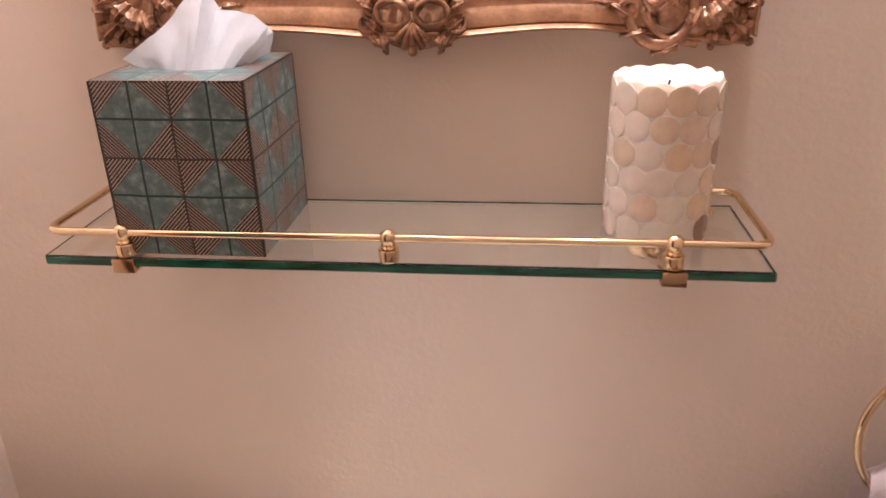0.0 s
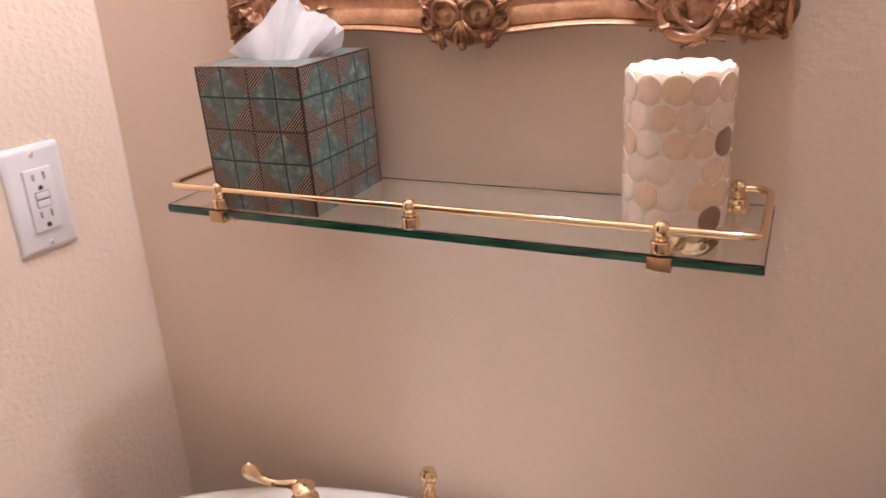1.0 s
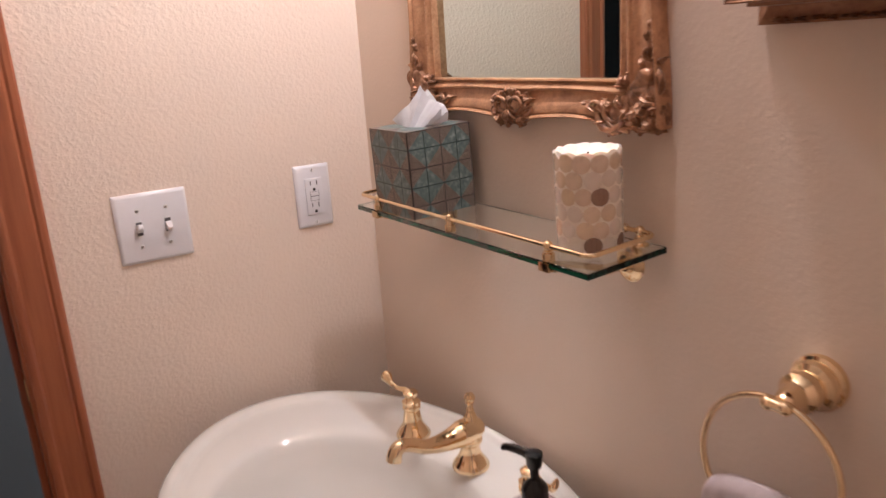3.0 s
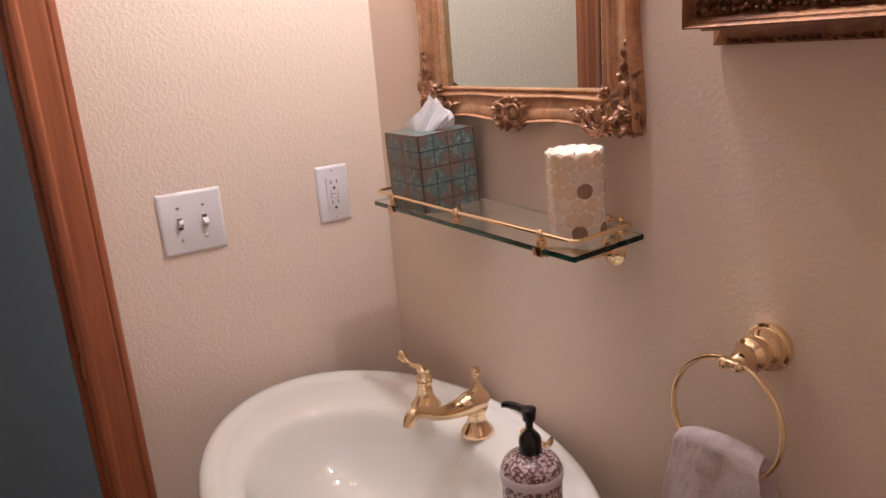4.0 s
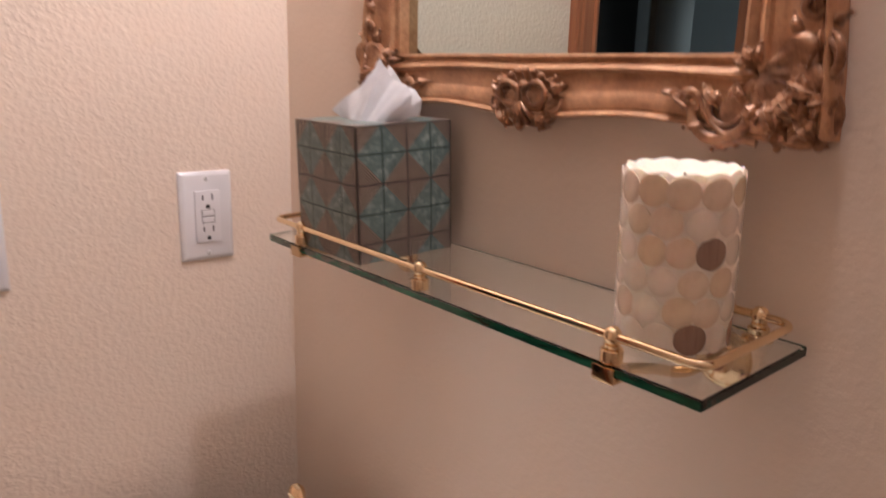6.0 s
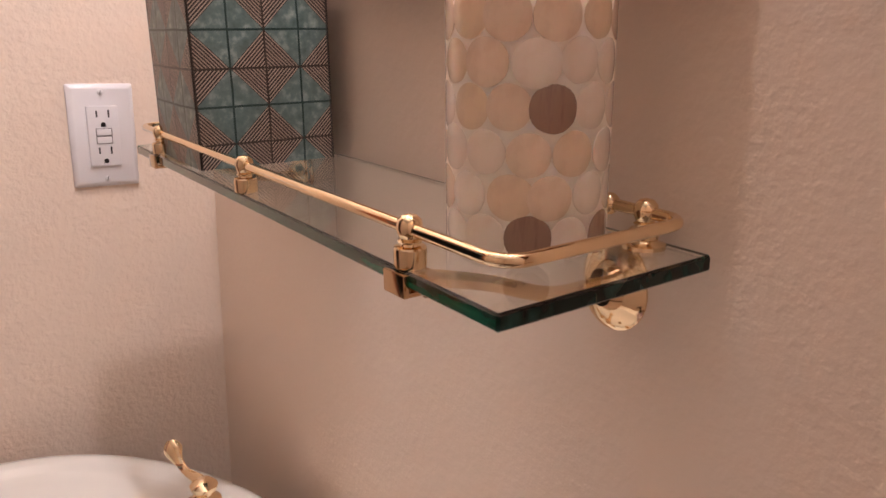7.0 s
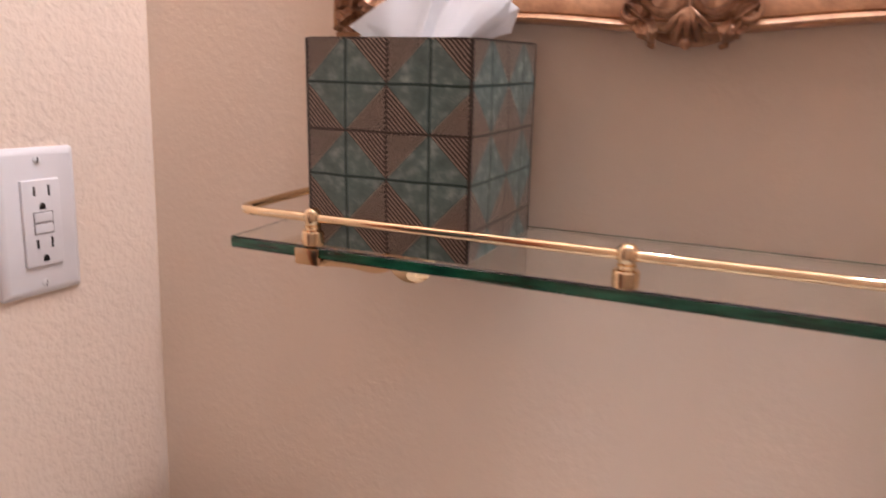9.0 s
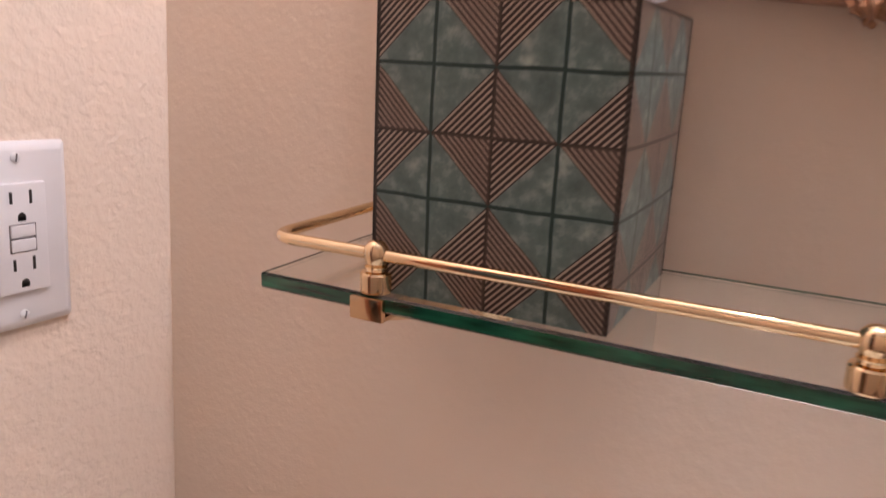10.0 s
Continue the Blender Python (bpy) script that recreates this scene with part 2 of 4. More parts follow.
def part(name, bm, mat, parent, label="", sharp=35):
    ob = new(name, mesh_from(bm, name, mat, sharp))
    ob.parent = parent
    if label:
        ob["label"] = label
    return ob


def structure(name, bm, mat, label, category, sharp=35):
    return tagged(new(name, mesh_from(bm, name, mat, sharp)), label, category, kind="structure")


def box(bm, x0, x1, y0, y1, z0, z1, bevel=0.0, segments=2):
    made = bmesh.ops.create_cube(bm, size=1, matrix=Matrix.Translation(((x0 + x1) / 2, (y0 + y1) / 2, (z0 + z1) / 2)) @ Matrix.Diagonal((x1 - x0, y1 - y0, z1 - z0, 1)))
    if bevel:
        edges = list({e for v in made["verts"] for e in v.link_edges})
        bmesh.ops.bevel(bm, geom=edges, offset=bevel, segments=segments, profile=0.6, affect="EDGES")
    return bm


def skin(bm, rings, closed_ring=True, caps=(True, True)):
    """Faces between rows of points; all rows have the same count."""
    rows = [[bm.verts.new(p) for p in ring] for ring in rings]
    n = len(rows[0])
    for a, b in zip(rows, rows[1:]):
        for i in range(n if closed_ring else n - 1):
            j = (i + 1) % n
            bm.faces.new((a[i], a[j], b[j], b[i]))
    if closed_ring and caps[0]:
        bm.faces.new(rows[0][::-1])
    if closed_ring and caps[1]:
        bm.faces.new(rows[-1])
    return rows


def lathe(bm, profile, n=28, m=None, caps=(True, True)):
    m = m or Matrix()
    rings = [[m @ Vector((r * math.cos(2 * math.pi * i / n), r * math.sin(2 * math.pi * i / n), z)) for i in range(n)] for r, z in profile]
    skin(bm, rings, True, caps)
    return bm


def tube(bm, points, radius, n=12, closed=False, flat=1.0):
    """A rod along points; radius a number or one for each point; flat squashes it."""
    pts = [Vector(p) for p in points]
    radii = radius if isinstance(radius, (list, tuple)) else [radius] * len(pts)
    side = None
    rings = []
    for i, p in enumerate(pts):
        a = pts[i - 1] if i or closed else p
        b = pts[(i + 1) % len(pts)] if i < len(pts) - 1 or closed else p
        d = (b - a).normalized()
        if side is None:
            side = d.orthogonal().normalized()
        side = (side - d * side.dot(d)).normalized()
        up = d.cross(side)
        rings.append([p + radii[i] * (math.cos(2 * math.pi * k / n) * side + flat * math.sin(2 * math.pi * k / n) * up) for k in range(n)])
    if closed:
        rows = [[bm.verts.new(q) for q in r] for r in rings]
        for a, b in zip(rows, rows[1:] + rows[:1]):
            for i in range(n):
                bm.faces.new((a[i], a[(i + 1) % n], b[(i + 1) % n], b[i]))
    else:
        skin(bm, rings)
    return bm


def ball(bm, centre, r, flat=(1, 1, 1), u=16, v=10):
    bmesh.ops.create_uvsphere(bm, u_segments=u, v_segments=v, radius=r, matrix=Matrix.Translation(centre) @ Matrix.Diagonal((*flat, 1)))
    return bm


def smooth_path(points, steps=8):
    """Points on a Catmull-Rom line through the points given."""
    p = [Vector(q) for q in points]
    p = [2 * p[0] - p[1]] + p + [2 * p[-1] - p[-2]]
    out = []
    for i in range(1, len(p) - 2):
        for k in range(steps):
            t = k / steps
            out.append(0.5 * (2 * p[i] + (p[i + 1] - p[i - 1]) * t + (2 * p[i - 1] - 5 * p[i] + 4 * p[i + 1] - p[i + 2]) * t * t + (3 * p[i] - p[i - 1] - 3 * p[i + 1] + p[i + 2]) * t ** 3))
    return out + [p[-2]]


# ---- the room ----
LEFT, RIGHT, NEAR, HEIGHT = -0.458, 1.45, -1.72, 2.44
DOOR_A, DOOR_B, DOOR_TOP = -0.640, -1.350, 2.04
HALL = -1.62
T = 0.12

structure("wall_back", box(bmesh.new(), LEFT - T, RIGHT + T, 0, T, 0, HEIGHT), WALL_PAINT, "greige wall with orange-peel texture behind the sink", "wall")
structure("wall_right", box(bmesh.new(), RIGHT, RIGHT + T, NEAR, 0, 0, HEIGHT), WALL_PAINT, "plain greige textured wall of the small washroom", "wall")
structure("wall_front", box(bmesh.new(), LEFT - T, RIGHT + T, NEAR - T, NEAR, 0, HEIGHT), WALL_PAINT, "plain greige textured wall facing the mirror", "wall")
bm = bmesh.new()
box(bm, LEFT - T, LEFT, DOOR_A + 0.02, 0, 0, HEIGHT)
box(bm, LEFT - T, LEFT, NEAR, DOOR_B - 0.02, 0, HEIGHT)
box(bm, LEFT - T, LEFT, DOOR_B - 0.02, DOOR_A + 0.02, DOOR_TOP + 0.02, HEIGHT)
structure("wall_left", bm, ROUGH_PAINT, "greige textured wall with a doorway and switches", "wall")
structure("floor", box(bmesh.new(), HALL - T, RIGHT + T, -4.2, 0.9, -0.1, 0), FLOOR_WOOD, "brown wooden floor of washroom and hall", "floor")
structure("ceiling", box(bmesh.new(), LEFT - T, RIGHT + T, NEAR - T, T, HEIGHT, HEIGHT + 0.1), CEILING_PAINT, "off-white textured ceiling over the washroom", "ceiling")

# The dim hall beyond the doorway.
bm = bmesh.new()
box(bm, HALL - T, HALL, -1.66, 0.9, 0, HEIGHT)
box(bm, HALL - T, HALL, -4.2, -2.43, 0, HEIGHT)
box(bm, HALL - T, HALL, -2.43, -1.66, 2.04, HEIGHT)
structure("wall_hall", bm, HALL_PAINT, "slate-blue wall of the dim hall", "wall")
# Openings in the unseen end walls, added so the sky brightens the hall.
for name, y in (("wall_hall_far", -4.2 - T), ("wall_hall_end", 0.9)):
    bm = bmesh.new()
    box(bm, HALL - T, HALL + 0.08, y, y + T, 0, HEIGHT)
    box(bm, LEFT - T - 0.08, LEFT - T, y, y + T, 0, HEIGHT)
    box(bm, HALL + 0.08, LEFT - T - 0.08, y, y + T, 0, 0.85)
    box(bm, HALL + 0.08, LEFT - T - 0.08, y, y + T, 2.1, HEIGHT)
    structure(name, bm, HALL_PAINT, "slate-blue hall wall with an added unseen opening for daylight", "wall")
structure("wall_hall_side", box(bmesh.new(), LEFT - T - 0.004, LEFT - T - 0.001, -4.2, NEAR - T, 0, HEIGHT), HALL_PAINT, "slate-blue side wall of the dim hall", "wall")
structure("ceiling_hall", box(bmesh.new(), HALL - T, LEFT - T, -4.2, 0.9, HEIGHT, HEIGHT + 0.1), CEILING_PAINT, "off-white ceiling of the dim hall", "ceiling")
structure("door_2", box(bmesh.new(), HALL - 0.1, HALL - 0.06, -2.428, -1.662, 0, 2.035, 0.003), BLACK_WOOD, "nearly black closed door in the hall wall", "door")
structure("door_3", box(bmesh.new(), HALL + 0.004, HALL + 0.04, -2.72, -2.432, 0, 2.03, 0.003), DARK_WOOD, "dark brown door leaf folded against the hall wall", "door")


def casing_leg(y_in, y_out, top):
    """A moulded door casing, thick at its outer edge."""
    steps = ((0.0, 0.0), (0.0, 0.011), (0.06, 0.014), (0.16, 0.0145), (0.22, 0.0115), (0.30, 0.0125), (0.55, 0.0165), (0.72, 0.018), (0.78, 0.0155), (0.84, 0.019), (0.95, 0.0195), (1.0, 0.017), (1.0, 0.0))
    bm = bmesh.new()
    w = y_out - y_in
    rings = [[(LEFT + h, y_in + s * w, z) for s, h in steps] for z in (0.0, 0.7, 1.4, top)]
    skin(bm, rings)
    return bm


door_1 = thing("door_1", pose(0, 0, 0), "stained fir door casing and jamb round an open doorway", "door frame")
door_1["kind"] = "structure"
part("casing", casing_leg(DOOR_A + 0.006, -0.567, DOOR_TOP + 0.07), CASING_WOOD, door_1)
part("casing", casing_leg(DOOR_B - 0.006, DOOR_B - 0.078, DOOR_TOP + 0.07), CASING_WOOD, door_1)
part("head_casing", box(bmesh.new(), LEFT, LEFT + 0.018, DOOR_B - 0.004, DOOR_A + 0.004, DOOR_TOP + 0.006, DOOR_TOP + 0.07, 0.003), CASING_WOOD, door_1)
for y0, y1 in ((DOOR_A, DOOR_A + 0.02), (DOOR_B - 0.02, DOOR_B)):
    part("jamb", box(bmesh.new(), LEFT - T - 0.002, LEFT + 0.002, y0, y1, 0, DOOR_TOP, 0.0015), CASING_WOOD, door_1)
part("head_jamb", box(bmesh.new(), LEFT - T - 0.002, LEFT + 0.002, DOOR_B, DOOR_A, DOOR_TOP, DOOR_TOP + 0.019), CASING_WOOD, door_1)
for y0, y1 in ((DOOR_A - 0.011, DOOR_A), (DOOR_B, DOOR_B + 0.011)):
    part("door_stop", box(bmesh.new(), LEFT - 0.085, LEFT - 0.05, y0, y1, 0, DOOR_TOP, 0.002), CASING_WOOD, door_1)
bm = bmesh.new()
box(bm, LEFT - 0.038, LEFT - 0.004, DOOR_A - 0.0025, DOOR_A, 0.955, 1.015, 0.001)
part("strike_plate", bm, BRASS, door_1, "tarnished brass strike plate")

# ---- vanity light above the mirror ----
vanity = thing("vanity_light", pose(0.085, 0, 2.09), "brass bar light with two small bulbs above the mirror", "light fixture")
part("backplate", box(bmesh.new(), -0.24, 0.24, -0.022, -0.001, 0.0, 0.09, 0.006), BRASS, vanity)
for x in (-0.16, 0.16):
    bm = tube(bmesh.new(), smooth_path([(x, -0.022, 0.062), (x, -0.062, 0.066), (x, -0.080, 0.060), (x, -0.085, 0.044)], 5), 0.007, 12)
    lathe(bm, [(0.0001, 0.050), (0.012, 0.050), (0.019, 0.044), (0.020, 0.026), (0.016, 0.020), (0.0001, 0.020)], 24, pose(x, -0.085, 0))
    part("socket_arm", bm, BRASS, vanity)
    part("bulb", ball(bmesh.new(), (x, -0.085, 0), 0.0155, (1, 1, 1.1), 20, 12), BULB, vanity, "glowing round bulb")

# ---- glass shelf with brass gallery rail ----
SHELF = pose(0, -0.134, 1.235, 2.1)
W, D, TH = 0.2605, 0.127, 0.0080
GT = 0.0027  # top of the glass over the shelf's level


def on_shelf(x, y, rz=0.0):
    return SHELF @ pose(x, y, GT, 0, 0, rz)


shelf = thing("glass_shelf", SHELF, "clear glass wall shelf with polished brass gallery rail", "shelf")
bm = bmesh.new()
box(bm, -W, W + 0.003, 0, D, GT - TH, GT, 0.0012, 1)
bm.normal_update()
for f in bm.faces:
    f.material_index = 0 if abs(f.normal.z) > 0.5 else 2 if f.normal.x > 0.5 else 1
pane = part("glass_panel", bm, [GLASS, GLASS_EDGE, GLASS_END], shelf, "clear plate with dark green polished edge", 20)
pane.visible_shadow = False
RZ, RY = 0.0199, 0.006
corner = 0.012


def rail_line():
    x0, x1, y1 = -0.2575, 0.2600, 0.112
    pts = [(-0.205, y1, RZ), (x0 + corner, y1, RZ)]
    for cx, cy, a0 in ((x0 + corner, y1 - corner, 90), (x0 + corner, RY + corner, 180), (x1 - corner, RY + corner, 270), (x1 - corner, y1 - corner, 0)):
        for k in range(7):
            a = radians(a0 + 15 * k)
            pts.append((cx + corner * math.cos(a), cy + corner * math.sin(a), RZ))
    return pts + [(0.213, y1, RZ)]


part("rail", tube(bmesh.new(), rail_line(), 0.0030, 12), BRASS, shelf)
for x in (-0.205, 0.213):
    bm = ball(bmesh.new(), (x, 0.112, RZ), 0.0056)
    part("rail_end", bm, BRASS, shelf)
POST = [(0.0001, GT), (0.0072, GT), (0.0075, 0.0040), (0.0075, 0.0112), (0.0069, 0.0120), (0.0046, 0.0124), (0.0042, 0.0134), (0.0054, 0.0138), (0.0056, 0.0146), (0.0045, 0.0152), (0.0054, 0.0172), (0.0061, 0.0205), (0.0054, 0.0238), (0.0034, 0.0259), (0.0001, 0.0266)]
for x, y in ((-0.1985, RY), (-0.002, RY), (0.195, RY)):
    part("post", lathe(bmesh.new(), POST, 20, pose(x, y, 0)), BRASS, shelf)
for x in (-0.236, 0.236):
    foot = [(0.0001, GT), (0.0105, GT), (0.0105, GT + 0.002), (0.0072, GT + 0.0032), (0.0066, GT + 0.004)] + POST[3:]
    part("post", lathe(bmesh.new(), foot, 20, pose(x, 0.112, 0)), BRASS, shelf)
for x in (-0.198, 0.1955):
    bm = bmesh.new()
    box(bm, x - 0.0085, x + 0.0085, -0.0035, -0.0005, GT - TH - 0.0035, GT - 0.001, 0.0006)
    box(bm, x - 0.0085, x + 0.0085, -0.001, 0.017, GT - TH - 0.0035, GT - TH - 0.0012, 0.0006)
    part("clip", bm, DARKENED_BRASS, shelf, "square polished brass clip under the edge, toned dark like its reflection")
    bm = tube(bmesh.new(), smooth_path([(x, 0.014, GT - TH - 0.0045), (x, 0.05, -TH - 0.012), (x, 0.09, -TH - 0.026), (x, D + 0.001, -TH - 0.028)]), 0.0042, 10)
    lathe(bm, [(0.0001, 0), (0.0228, 0), (0.0228, 0.0015), (0.019, 0.004), (0.011, 0.0055), (0.0075, 0.012)], 28, pose(x + 0.006, D + 0.0065, -TH - 0.025, 88))
    part("bracket", bm, BRASS, shelf, "brass bracket arm with round wall plate")

# ---- tissue box on the shelf ----
BW, BH = 0.1095, 0.1268
tissue_box = thing("tissue_box", on_shelf(-0.1465, 0.0065 + BW / 2, -0.8), "cardboard tissue box printed with teal and brown diamonds, on glass shelf", "tissue box")
h = BW / 2


def bowed_panel(flip):
    """A card panel, a little swollen, its corners softened."""
    bm = bmesh.new()
    n = 10
    rows = []
    for side in (0, 1):
        for k in range(n + 1):
            z = BH * k / n
            row = []
            for i in range(n + 1):
                u = -h + BW * i / n
                swell = 0.0016 * (1 - (u / h) ** 2) * math.sin(math.pi * k / n)
                d = h - 0.0002 + swell - 0.0012 * side
                row.append((u, -d, z) if flip == 0 else (u, d, z) if flip == 1 else (d, u, z) if flip == 2 else (-d, u, z))
            rows.append(row)
    skin(bm, rows[: n + 1], False)
    skin(bm, rows[n + 1 :], False)
    return bm


for name, flip, mat in (("front_panel", 0, PAPER_FRONT), ("back_panel", 1, PAPER_FRONT), ("side_panel", 2, PAPER_SIDE), ("side_panel", 3, PAPER_SIDE)):
    part(name, bowed_panel(flip), mat, tissue_box)
bm = bmesh.new()
outer = [(h * 0.998 * max(-1, min(1, 1.42 * math.cos(a))), h * 0.998 * max(-1, min(1, 1.42 * math.sin(a)))) for a in [2 * math.pi * (k + 0.5) / 48 for k in range(48)]]
inner = [(0.036 * math.cos(a), 0.020 * math.sin(a)) for a in [2 * math.pi * (k + 0.5) / 48 for k in range(48)]]
skin(bm, [[(x, y, BH - 0.0008) for x, y in outer], [(x, y, BH + 0.0005) for x, y in outer], [(x, y, BH + 0.0005) for x, y in inner], [(x, y, BH - 0.0008) for x, y in inner]], True, (False, False))
part("top_panel", bm, PAPER_TOP, tissue_box, "top panel with an oval opening")
part("bottom_panel", box(bmesh.new(), -h + 0.002, h - 0.002, -h + 0.002, h - 0.002, 0.0002, 0.0012), PAPER_FRONT, tissue_box)

top_edge = [(-0.047, -0.018, 0.008), (-0.038, -0.016, 0.014), (-0.024, -0.010, 0.024), (-0.010, 0.000, 0.037), (0.002, 0.009, 0.058), (0.009, 0.009, 0.052), (0.014, 0.016, 0.038), (0.027, 0.012, 0.037), (0.043, 0.010, 0.034), (0.053, 0.010, 0.027), (0.048, 0.010, 0.012)]
low_edge = [(-0.030, -0.010, -0.003), (-0.025, -0.0135, -0.003), (-0.017, -0.0165, -0.003), (-0.009, -0.018, -0.003), (-0.003, -0.015, -0.003), (0.002, -0.019, -0.003), (0.007, -0.013, -0.003), (0.015, -0.017, -0.003), (0.022, -0.0145, -0.003), (0.028, -0.010, -0.003), (0.031, 0.000, -0.003)]


def creased(points, steps):
    """Points along straight stretches between folds."""
    p = [Vector(q) for q in points]
    return [a.lerp(b, k / steps) for a, b in zip(p, p[1:]) for k in range(steps)] + [p[-1]]


def tissue_sheet(back):
    bm = bmesh.new()
    hi, lo = creased(top_edge, 5), creased(low_edge, 5)
    rows = []
    for k in range(13):
        s = k / 12
        row = []
        for i, (a, b) in enumerate(zip(lo, hi)):
            p = a.lerp(b, s ** 0.85)
            p.y += 0.0008 * math.sin(i * 0.55 + 1.3 * back) * math.sin(math.pi * min(1, s * 1.1)) + back * (0.010 * s + 0.002)
            p.z += BH - back * 0.006 * s
            p += 0.0018 * s * noise.noise_vector(p * 90)
            row.append(p)
        rows.append(row)
    skin(bm, rows, False)
    bmesh.ops.solidify(bm, geom=bm.faces[:], thickness=0.0003)
    return bm


part("tissue", tissue_sheet(0), TISSUE, tissue_box, "white tissue pulled up in folds", 16)
part("tissue", tissue_sheet(1), TISSUE, tissue_box, "white tissue pulled up in folds", 16)

# ---- shell candle on the shelf ----
candle = thing("pillar_candle", on_shelf(0.1925, 0.075, -9), "pale pillar candle covered in round mother-of-pearl discs, on the shelf", "candle")
CR, CH = 0.0385, 0.1175
bm = bmesh.new()
n = 96
rings = []
for r, z in ((0.0, 0.0), (CR - 0.002, 0.0), (CR + 0.0003, 0.002), (CR + 0.0003, 0.03), (CR + 0.0004, 0.06), (CR + 0.0003, 0.09), (CR, CH - 0.004), (CR - 0.0015, CH), (CR - 0.0055, CH - 0.001), (CR - 0.010, CH - 0.006), (0.014, CH - 0.010), (0.0, CH - 0.011)):
    ring = []
    for i in range(n):
        a = 2 * math.pi * i / n
        wave = 0.0
        if z > CH - 0.0052 and r > CR - 0.006:
            wave = 0.0022 * abs(math.sin(a * 6.5)) - 0.0012 + 0.0012 * noise.noise((3 * math.cos(a), 3 * math.sin(a), 5))
        out = r * (1 + 0.004 * noise.noise((1.4 * math.cos(a), 1.4 * math.sin(a), z * 22)))
        ring.append((max(out, 0.0002) * math.cos(a), max(out, 0.0002) * math.sin(a), z + wave))
    rings.append(ring)
skin(bm, rings)
part("wax", bm, WAX, candle, "white wax pillar with a ragged rim", 60)
part("wick", tube(bmesh.new(), smooth_path([(0, 0, CH - 0.013), (0.0004, 0, CH - 0.009), (0.0012, 0.0003, CH - 0.004)], 4), 0.0009, 8), WICK, candle)


def shell_disc(rad, seed):
    """A thin round disc bent to the candle's side."""
    bm = bmesh.new()
    rings = []
    for rr, lift in ((1.0, -0.0006), (0.992, 0.0004), (0.95, 0.0005), (0.5, 0.00052), (0.02, 0.00052)):
        ring = []
        for i in range(22):
            a = 2 * math.pi * i / 22
            q = rad * rr * (1 + 0.035 * noise.noise((2 * math.cos(a), 2 * math.sin(a), seed * 3.7)))
            u, z = q * math.cos(a), q * math.sin(a)
            b = u / CR
            ring.append(((CR + lift) * math.cos(b), (CR + lift) * math.sin(b), z))
        rings.append(ring)
    skin(bm, rings, True, (False, True))
    return bm


discs = {}
for kind, mat in (("pale", SHELL_PALE), ("amber", SHELL_AMBER), ("dark", SHELL_DARK)):
    for k in range(3):
        discs[kind, k] = mesh_from(shell_disc(0.0099 + 0.0004 * k, k), "disc", mat, 50)
chooser = random.Random(7)
DARK = {(3, 11), (0, 11), (0, 1)}
# Top row's amber paints light glowing through the wax; lower ones are amber themselves.
AMBER = {(5, 8), (5, 1), (5, 11), (5, 0), (5, 9), (1, 8), (2, 11), (4, 9), (5, 10), (3, 10), (1, 10), (1, 11)}
for row in range(6):
    for k in range(12):
        kind = "dark" if (row, k) in DARK else "amber" if (row, k) in AMBER or chooser.random() < 0.10 else "pale"
        ob = new("shell_disc", discs[kind, chooser.randrange(3)])
        ob.parent = candle
        ob.matrix_local = pose(0, 0, 0.0104 + 0.0192 * row + chooser.uniform(-0.0008, 0.0008), 0, 0, 30 * k + (15 if row % 2 else 0) + chooser.uniform(-2.5, 2.5)) @ Matrix.Diagonal((1 + 0.003 * (k % 4) + 0.0012 * (row % 3),) * 2 + (1, 1))

# ---- mirror in a swept gilt frame ----
MX, MZ0, MZ1 = 0.005, 1.431, 1.93
GW = 0.192


def swept_frame(inner, outer, bow, profile, n=36):
    """Four mitred sides as four meshes. inner, outer: half widths and z limits; bow: how the outer edge moves along a side."""
    (iw, iz0, iz1), (ow, oz0, oz1) = inner, outer
    ic = [(-iw, iz0), (iw, iz0), (iw, iz1), (-iw, iz1)]
    oc = [(-ow, oz0), (ow, oz0), (ow, oz1), (-ow, oz1)]
    normals = [(0, -1), (1, 0), (0, 1), (-1, 0)]
    made = []
    for s in range(4):
        bm = bmesh.new()
        rings = []
        for k in range(n + 1):
            t = k / n
            a = [ic[s][q] + (ic[(s + 1) % 4][q] - ic[s][q]) * t for q in (0, 1)]
            b = [oc[s][q] + (oc[(s + 1) % 4][q] - oc[s][q]) * t + normals[s][q] * bow(t) for q in (0, 1)]
            rings.append([(a[0] + (b[0] - a[0]) * w, -d, a[1] + (b[1] - a[1]) * w) for w, d in profile])
        skin(bm, rings)
        made.append(bm)
    return made


mirror = thing("wall_mirror", pose(MX, 0, 0), "rectangular mirror in an antique gilt rococo frame", "mirror")
part("glass", box(bmesh.new(), -GW - 0.004, GW + 0.004, -0.003, -0.001, MZ0 - 0.004, MZ1 + 0.004), MIRROR, mirror, "silvered mirror glass")
PROFILE = [(0.0, 0.0028), (0.0, 0.0145), (0.04, 0.0155), (0.08, 0.0125), (0.11, 0.0115), (0.20, 0.0165), (0.235, 0.0175), (0.27, 0.0165), (0.29, 0.0125), (0.36, 0.011), (0.48, 0.0125), (0.62, 0.0165), (0.76, 0.0195), (0.86, 0.0195), (0.885, 0.018), (0.905, 0.0225), (0.95, 0.0245), (0.985, 0.0225), (1.0, 0.018), (1.0, 0.001)]


def sweep(t):
    return -0.0015 + 0.0045 * math.cos(4 * math.pi * t) + 0.002 * math.cos(2 * math.pi * t)


for bm in swept_frame((GW, MZ0, MZ1), (0.252, 1.3775, 1.9835), sweep, PROFILE):
    part("frame_side", bm, GILT, mirror, "gilt moulded frame side", 40)


